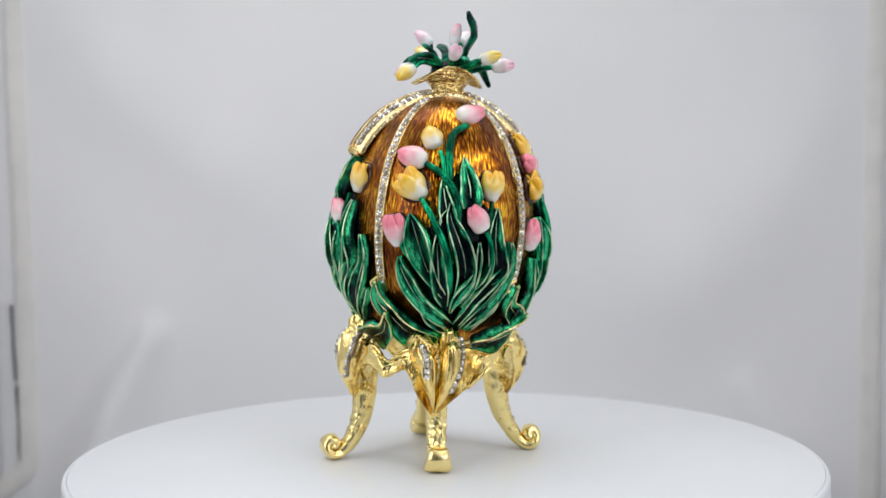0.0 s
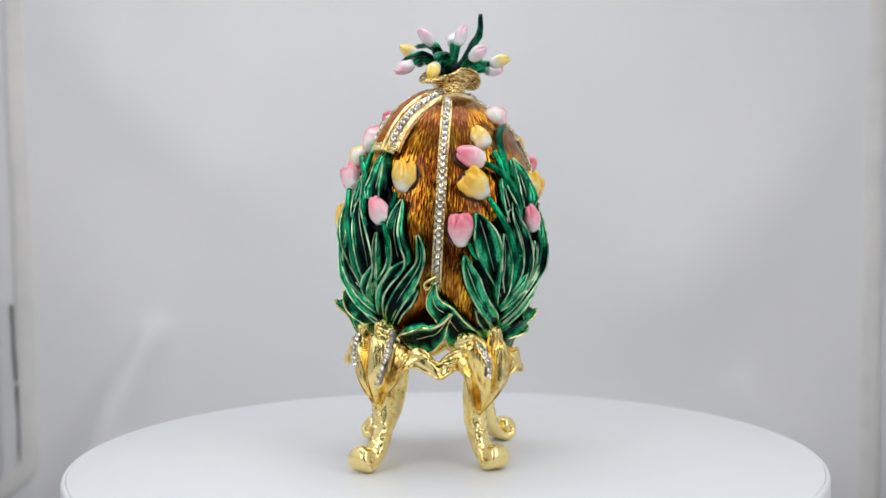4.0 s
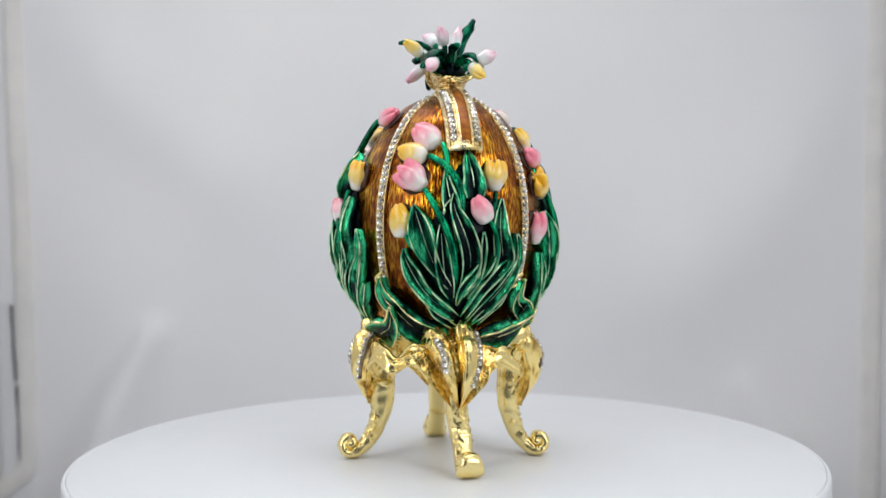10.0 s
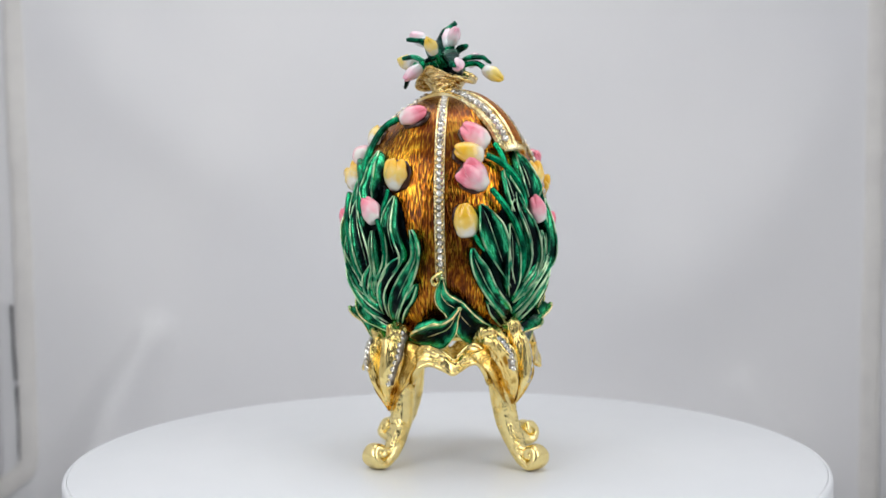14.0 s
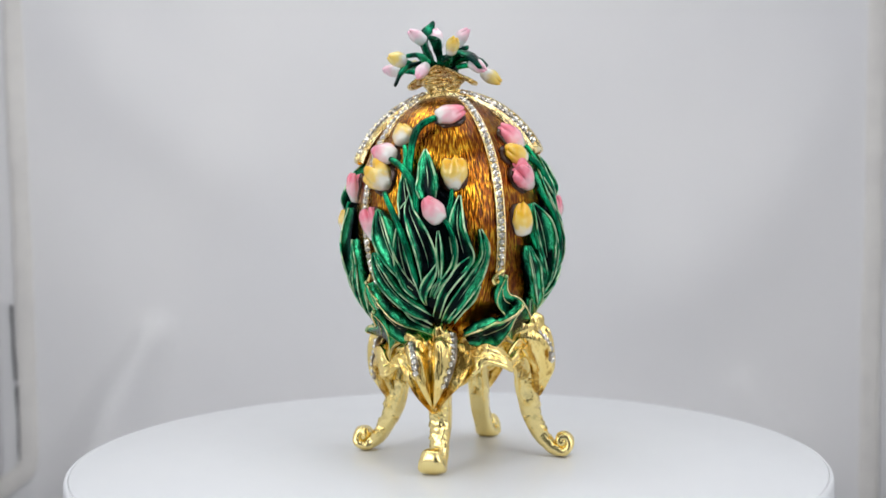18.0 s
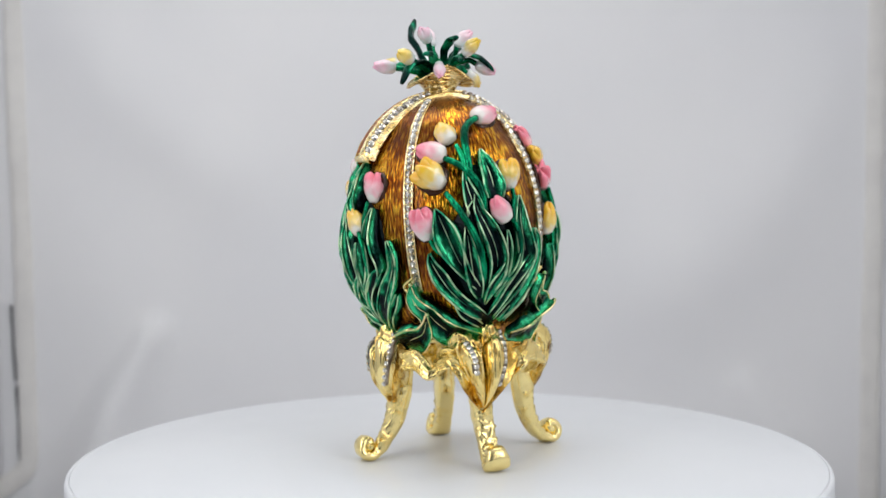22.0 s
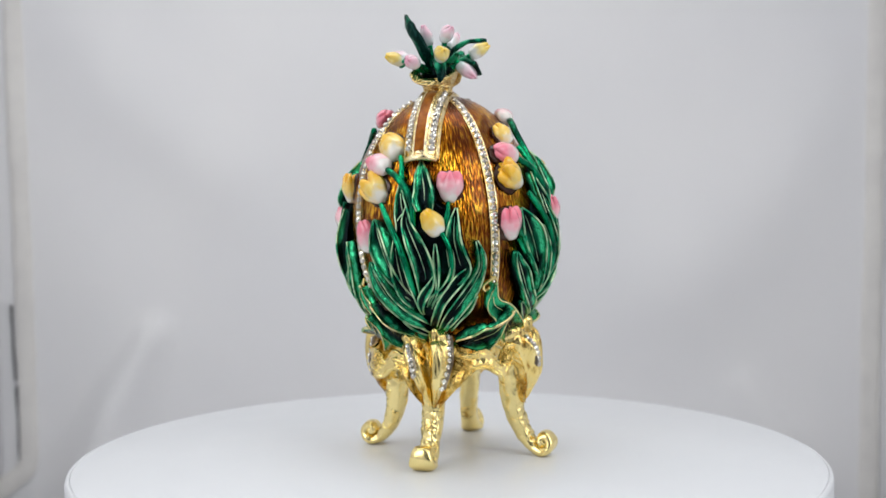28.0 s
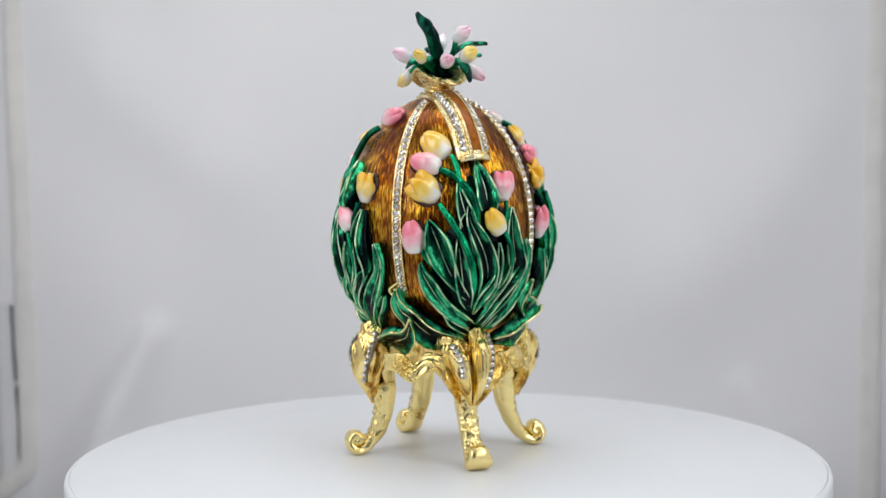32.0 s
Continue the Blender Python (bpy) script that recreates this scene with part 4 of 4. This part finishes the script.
def petal_shape(inner, outer, tops, puff, ridges, seed, foot_y, top_y):
    """A chased petal of the gilt lily: its edges' y at the heights PETAL_MARKS, the heights of its top edge from inner to outer."""
    def at(s, v):
        z = PETAL_FOOT + (float(np.interp(v, TOP_MARKS, tops)) - PETAL_FOOT) * s
        up = (z - PETAL_FOOT) / 27
        y0, y1 = float(np.interp(z, PETAL_MARKS, inner)), float(np.interp(z, PETAL_MARKS, outer))
        y = (y0 + y1) / 2 + (y1 - y0) / 2 * v
        x = bulb_x(y - 2.2 + 2.8 * up, (z - 19.5) / 26) + puff * (1 - v * v) * math.sin(math.pi * min(1, 0.15 + 0.7 * s))
        fold = abs(math.sin(ridges * (v + 0.25 * math.sin(3 * s + seed)) + seed)) ** 0.6
        fine = abs(math.sin(2.7 * ridges * (v + 0.12 * math.sin(5 * s + 2 * seed)) + 2 * seed)) ** 0.7
        x += (0.8 * fold + 0.34 * fine - 0.6) * min(1, 0.25 + s) + 0.6 * noise.noise(Vector((v * 2.2, s * 4.5, seed))) * (0.3 + s) - 2.6 * abs(v) ** 4
        crest = max(0.0, (s - 0.62) / 0.38)
        x += -3.6 * crest ** 2 + 1.5 * math.exp(-((s - 0.93) / 0.05) ** 2) * (0.55 + 0.45 * math.sin(v * 3 + seed))
        x -= 0.8 * math.exp(-((s - 0.83 - 0.05 * v) / 0.035) ** 2) + 1.7 - 2.7 * max(0.0, 1 - up) ** 2.5
        z += (0.9 * noise.noise(Vector((v * 3.0, seed, 2.2))) + 0.4 * math.sin(v * 9 + seed)) * s ** 4
        return x, y + (foot_y - 2.4) * (1 - up) + top_y * up, z

    return at


def petal_spot(at, y, z, tops, inner, outer):
    """The place on a petal nearest to y, z in the lily's own measure."""
    y0, y1 = float(np.interp(z, PETAL_MARKS, inner)), float(np.interp(z, PETAL_MARKS, outer))
    v = max(-0.95, min(0.95, 2 * (y - y0) / (y1 - y0) - 1))
    return at(min(0.97, (z - PETAL_FOOT) / (float(np.interp(v, TOP_MARKS, tops)) - PETAL_FOOT)), v)


def calyx_shape(sign, edge_y, edge_z, seed, foot_y, top_y):
    """A gilt leaf that flares from the leg's top up into the collar; edge_y, edge_z: its outer edge."""
    steps = [i / (len(edge_y) - 1) for i in range(len(edge_y))]

    def at(s, v):
        q = (v + 1) / 2
        ye, ze = float(np.interp(s, steps, edge_y)), float(np.interp(s, steps, edge_z))
        mid = 2.4 - 2.9 * s
        y = mid + (ye - mid) * (0.22 + 0.78 * q)
        z = ze + (1 - q) * (1.5 + 1.5 * s) - 1.0 * (1 - s) * (1 - q)
        near = bulb_x((y - mid) * 0.72, (z - 19.5) / 26) - 3.0 + 3.7 * (1 - s) ** 3 - 2.2 * math.sin(math.pi * min(1.0, q * 1.15)) * min(1.0, 0.2 + s)
        ring = math.sqrt(max(1.0, 28.9 ** 2 - y * y))
        x = near + (ring - near) * (s * q) ** 1.4 + 1.2 * s ** 5 * q * (1 - 0.4 * q) - 2.5 * s ** 6 * (1 - q)
        x += 1.3 * q ** 6 + 0.40 * math.sin(8 * q + 3 * s + seed) * q + 0.6 * noise.noise(Vector((q * 3, s * 5, seed)))
        return x, y + (foot_y - 2.4) * (1 - s) + top_y * s * (1 - 0.8 * s), z

    return at


LEFT_PETAL = ((3.0, 2.4, 1.0, -0.2, -1.8), (2.0, -1.9, -5.6, -9.6, -10.8), (41.6, 44.4, 45.9, 45.2, 41.4))
RIGHT_PETAL = ((2.3, 2.2, 2.0, 1.5, 0.4), (3.2, 7.4, 9.7, 10.0, 7.4), (45.4, 48.2, 47.6, 45.4, 41.6))
HEART = ((2.4, 1.2, -0.6, -2.2, -2.4), (2.8, 3.4, 3.8, 3.8, 3.6), (42.0, 42.6, 41.4, 43.0, 42.0))
CALYX_LEFT = ((2.3, -1.9, -5.2, -8.0, -11.2, -13.4), (17.6, 21.8, 25.5, 30.0, 33.2, 36.0))
CALYX_RIGHT = ((2.6, 7.3, 11.2, 12.9, 14.4, 15.0), (17.6, 23.0, 27.2, 32.0, 35.6, 38.2))


def lily(panel, leg, inset):
    foot_y, top_y, up = LILY_AT[panel]
    inset = inset + Vector((0, 0, up * MM))
    m = Matrix.Translation(inset)
    shapes = {}
    for name, (inner, outer, tops), puff, ridges, seed, mat in (("left", LEFT_PETAL, 1.1, 2.6, 0.4, GOLD_CHASED), ("right", RIGHT_PETAL, 1.3, 2.2, 1.9, GOLD_CHASED),
                                                                ("heart", HEART, -4.2, 5.0, 3.1, GOLD_CHASED)):
        shapes[name] = petal_shape(inner, outer, tops, puff, ridges, seed, foot_y, top_y)
        part("gilt_petal", sheet_mesh(shapes[name], 56, 36, 2.2), mat, leg, "", m)
    for sign, (ey, ez), seed in ((-1, CALYX_LEFT, 0.7), (1, CALYX_RIGHT, 2.2)):
        part("calyx_leaf", sheet_mesh(calyx_shape(sign, ey, ez, seed, foot_y, top_y), 32, 20, 1.5), GOLD_ANTIQUE, leg, "", m)
    rows = (("left", LEFT_PETAL, [(-5.2, 40.6), (-4.0, 38.2), (-3.0, 35.2), (-2.2, 31.4)], 7), ("right", RIGHT_PETAL, [(7.2, 42.4), (8.3, 38.0), (8.1, 33.0), (6.3, 26.9)], 9))
    for name, (inner, outer, tops), line, count in rows:
        bed = [Vector(petal_spot(shapes[name], y, z, tops, inner, outer)) * MM + inset for y, z, _ in curve([(y, z, 0) for y, z in line], 24)]
        bm = bmesh.new()
        sweep(bm, [q + Vector((-0.62, 0, 0)) * MM for q in bed], lambda f: (1.35 * MM, 0.62 * MM), 10, [(1, 0, 0)] * len(bed), square=0.7)
        part("stone_setting", bm, SETTING, leg, "dull silver setting of the stones")
        for k, (y, z, _) in enumerate(curve([(y, z, 0) for y, z in line], count - 1)):
            x, y2, z2 = petal_spot(shapes[name], y, z, tops, inner, outer)
            set_stone(STONE_SMALL, Vector((x - 0.05, y2, z2)) * MM + inset, Vector((1, y / 11, 0.25 * (z - 36) / 10)), leg, k * 0.7)


for panel, az in PANELS.items():
    leg = part("leg", leg_mesh(panel), GOLD_SATIN, egg, "gilt S-curved leg with a rolled foot", spin(az + LEG_TURN))
    leg.data.materials.append(GOLD_HAMMERED)
    inset = Vector((max(-2.3, FEET[panel][1]) - 0.6, 0, 0)) * MM
    lily(panel, leg, inset)

# ---- neck and the bunch on top ----
bm = bmesh.new()
rows = []
for layer in (0, 1):
    for j in range(19):
        s = j / 18 if layer == 0 else 1 - j / 18
        row = []
        for k in range(72):
            a = 2 * math.pi * k / 72
            cc = math.cos(a) ** 2
            rim_r = 7.9 + 3.8 * cc + 0.4 * math.sin(5 * a)
            r = 5.0 + (rim_r - 5.0) * s ** 1.15 - 0.7 * math.sin(math.pi * min(1, s * 2.2)) - 0.75 * layer + 0.35 * noise.noise(Vector((math.cos(a) * 4, math.sin(a) * 4, s * 5)))
            z = 120.2 + 9.6 * math.sin(s * math.pi / 2) - 5.6 * cc * s ** 2.2 + 0.25 * layer
            row.append(bm.verts.new(Vector((r * math.cos(a) + 0.4, r * math.sin(a), z)) * MM))
        rows.append(row)
grid_faces(bm, rows, True)
bm.faces.new(rows[0][::-1])
bm.faces.new(rows[-1])
brim = [rows[18][k].co.lerp(rows[19][k].co, 0.5) for k in range(72)]
sweep(bm, brim, lambda f: (0.62 * MM, 0.55 * MM), 8, [Vector((0, 0, 1))] * 72, True)
part("neck", bm, GOLD_WOVEN, egg, "flared woven gilt neck")

TOP_HEADS = [  # place of the head, colour, length, radius
    ((-6.1, 14.0, 136.5), "y", 8.0, 2.9), ((-8.0, 4.5, 140.7), "p", 7.6, 2.8), ((7.6, 6.1, 141.8), "p", 7.2, 3.0), ((1.9, -2.5, 142.3), "p", 7.6, 2.6),
    ((14.9, 5.4, 134.7), "y", 7.0, 3.3), ((12.5, -11.5, 134.4), "y", 7.4, 2.7), ((18.7, -4.1, 132.5), "p", 8.0, 3.0), ((-0.4, -12.8, 135.5), "p", 7.2, 3.0),
    ((-15.8, -6.5, 127.5), "y", 8.2, 3.0), ((-13.6, 8.8, 129.4), "p", 7.4, 2.9), ((5.4, 11.6, 128.6), "p", 8.0, 2.7)]
for (x, y, z), c, length, radius in TOP_HEADS:
    at = Vector((x, y, z - 0.6))
    droop = 1.0 if z < 131 else 0.0
    base = Vector((x * 0.18, y * 0.18, 128.0 + (2.5 if droop else 0)))
    bend = base.lerp(at, 0.5) + Vector((0, 0, 2.6 if droop else 0.4))
    ax = (at - bend).normalized()
    if z > 140:
        flat = math.hypot(x, y)
        lean = min(0.85, flat * 0.085)
        ax = Vector((x / flat * lean, y / flat * lean, math.sqrt(1 - lean * lean))).normalized()
    tail = at - ax * length * 0.56
    bm = bmesh.new()
    sweep(bm, [Vector(p) * MM for p in curve([base, bend, tail + ax * 0.8], 10)], lambda f: (0.95 * MM, 0.95 * MM), 8)
    part("stem", bm, GREEN_STEM, egg)
    data = tulip_mesh("tulip", PALE_YELLOW if c == "y" else PALE_PINK, length * 0.95 * MM, radius * 0.80 * MM, 3, 0, 0.95)
    q = ax.to_track_quat("Z", "Y").to_matrix().to_4x4()
    place("tulip", data, egg, ("yellow" if c == "y" else "pale pink") + " and white enamel tulip bud", Matrix.Translation(tail * MM) @ q)

def blade(line, w, h):
    """A leaf of the bunch: its line outward, half width, half thickness."""
    bm = bmesh.new()
    pts = curve(line, 16)
    sweep(bm, [Vector(p) * MM for p in pts], lambda f: (w * MM * (0.55 + 0.6 * math.sin(math.pi * min(1, 0.1 + 0.8 * f))) * (1 - 0.45 * f ** 12), h * MM * (1 - 0.4 * f ** 12)), 10)
    for v in bm.verts:
        v.co += Vector((noise.noise(v.co * 260), noise.noise(v.co * 260 + Vector((4, 0, 0))), noise.noise(v.co * 260 + Vector((0, 6, 0))))) * 0.0008
    part("leaf", bm, GREEN_BLADE, egg)


blade([(0.5, 0, 128), (4.8, -2.2, 134), (7.2, -5.6, 142), (3.6, -8.8, 147.8)], 2.0, 1.0)
blade([(0.2, 1, 128), (0.4, 6, 135.5), (0.6, 12, 138.4), (0.7, 17.9, 137.6)], 1.5, 0.9)
blade([(-1, 1, 129), (-6, 5, 134), (-11, 9, 132.6), (-14, 11.6, 127.3)], 2.3, 0.8)
blade([(1, 0, 129), (7, 2.4, 132.4), (12.5, 4, 130.4), (16.2, 4.8, 125.2)], 1.9, 0.9)
blade([(-1, -1, 129), (-6, -3, 133.4), (-11, -5.5, 133.2), (-14, -6, 131)], 1.4, 0.8)
blade([(0, -2, 129), (3, -8, 132.6), (4, -12, 131.2)], 1.6, 0.8)
blade([(2, 2, 129), (6, 8, 133.5), (10, 11, 133.8)], 1.5, 0.8)
blade([(-2, 2, 129), (-3, 8, 132.5), (-2, 13, 131.0)], 1.6, 0.8)
blade([(1, -1, 129), (8, -6, 132.4), (13, -8, 132.2)], 1.3, 0.9)
blade([(-1, 0, 129), (-5, 0.5, 135), (-9, -1, 137)], 1.3, 0.8)
bm = bmesh.new()
lathe(bm, [(5.5 * MM, 126 * MM), (5.2 * MM, 129.5 * MM), (3.5 * MM, 131.5 * MM), (1.0 * MM, 132.3 * MM)], 24)
for v in bm.verts:
    v.co += Vector((noise.noise(v.co * 500), noise.noise(v.co * 500 + Vector((3, 3, 3))), noise.noise(v.co * 600))) * 0.0011
part("stem_cluster", bm, GREEN, egg)


# ---- the turn of the table ----
def motions():
    table_rows, egg_rows = [], []
    for i in range(33):
        turn = Matrix.Rotation(OMEGA * i, 4, "Z")
        table_rows.append((float(i), turn))
        egg_rows.append((float(i), turn @ Matrix.Translation((*EGG_AT, 0)) @ TILT))
    walk(turntable, table_rows)
    walk(egg, egg_rows)


motions()
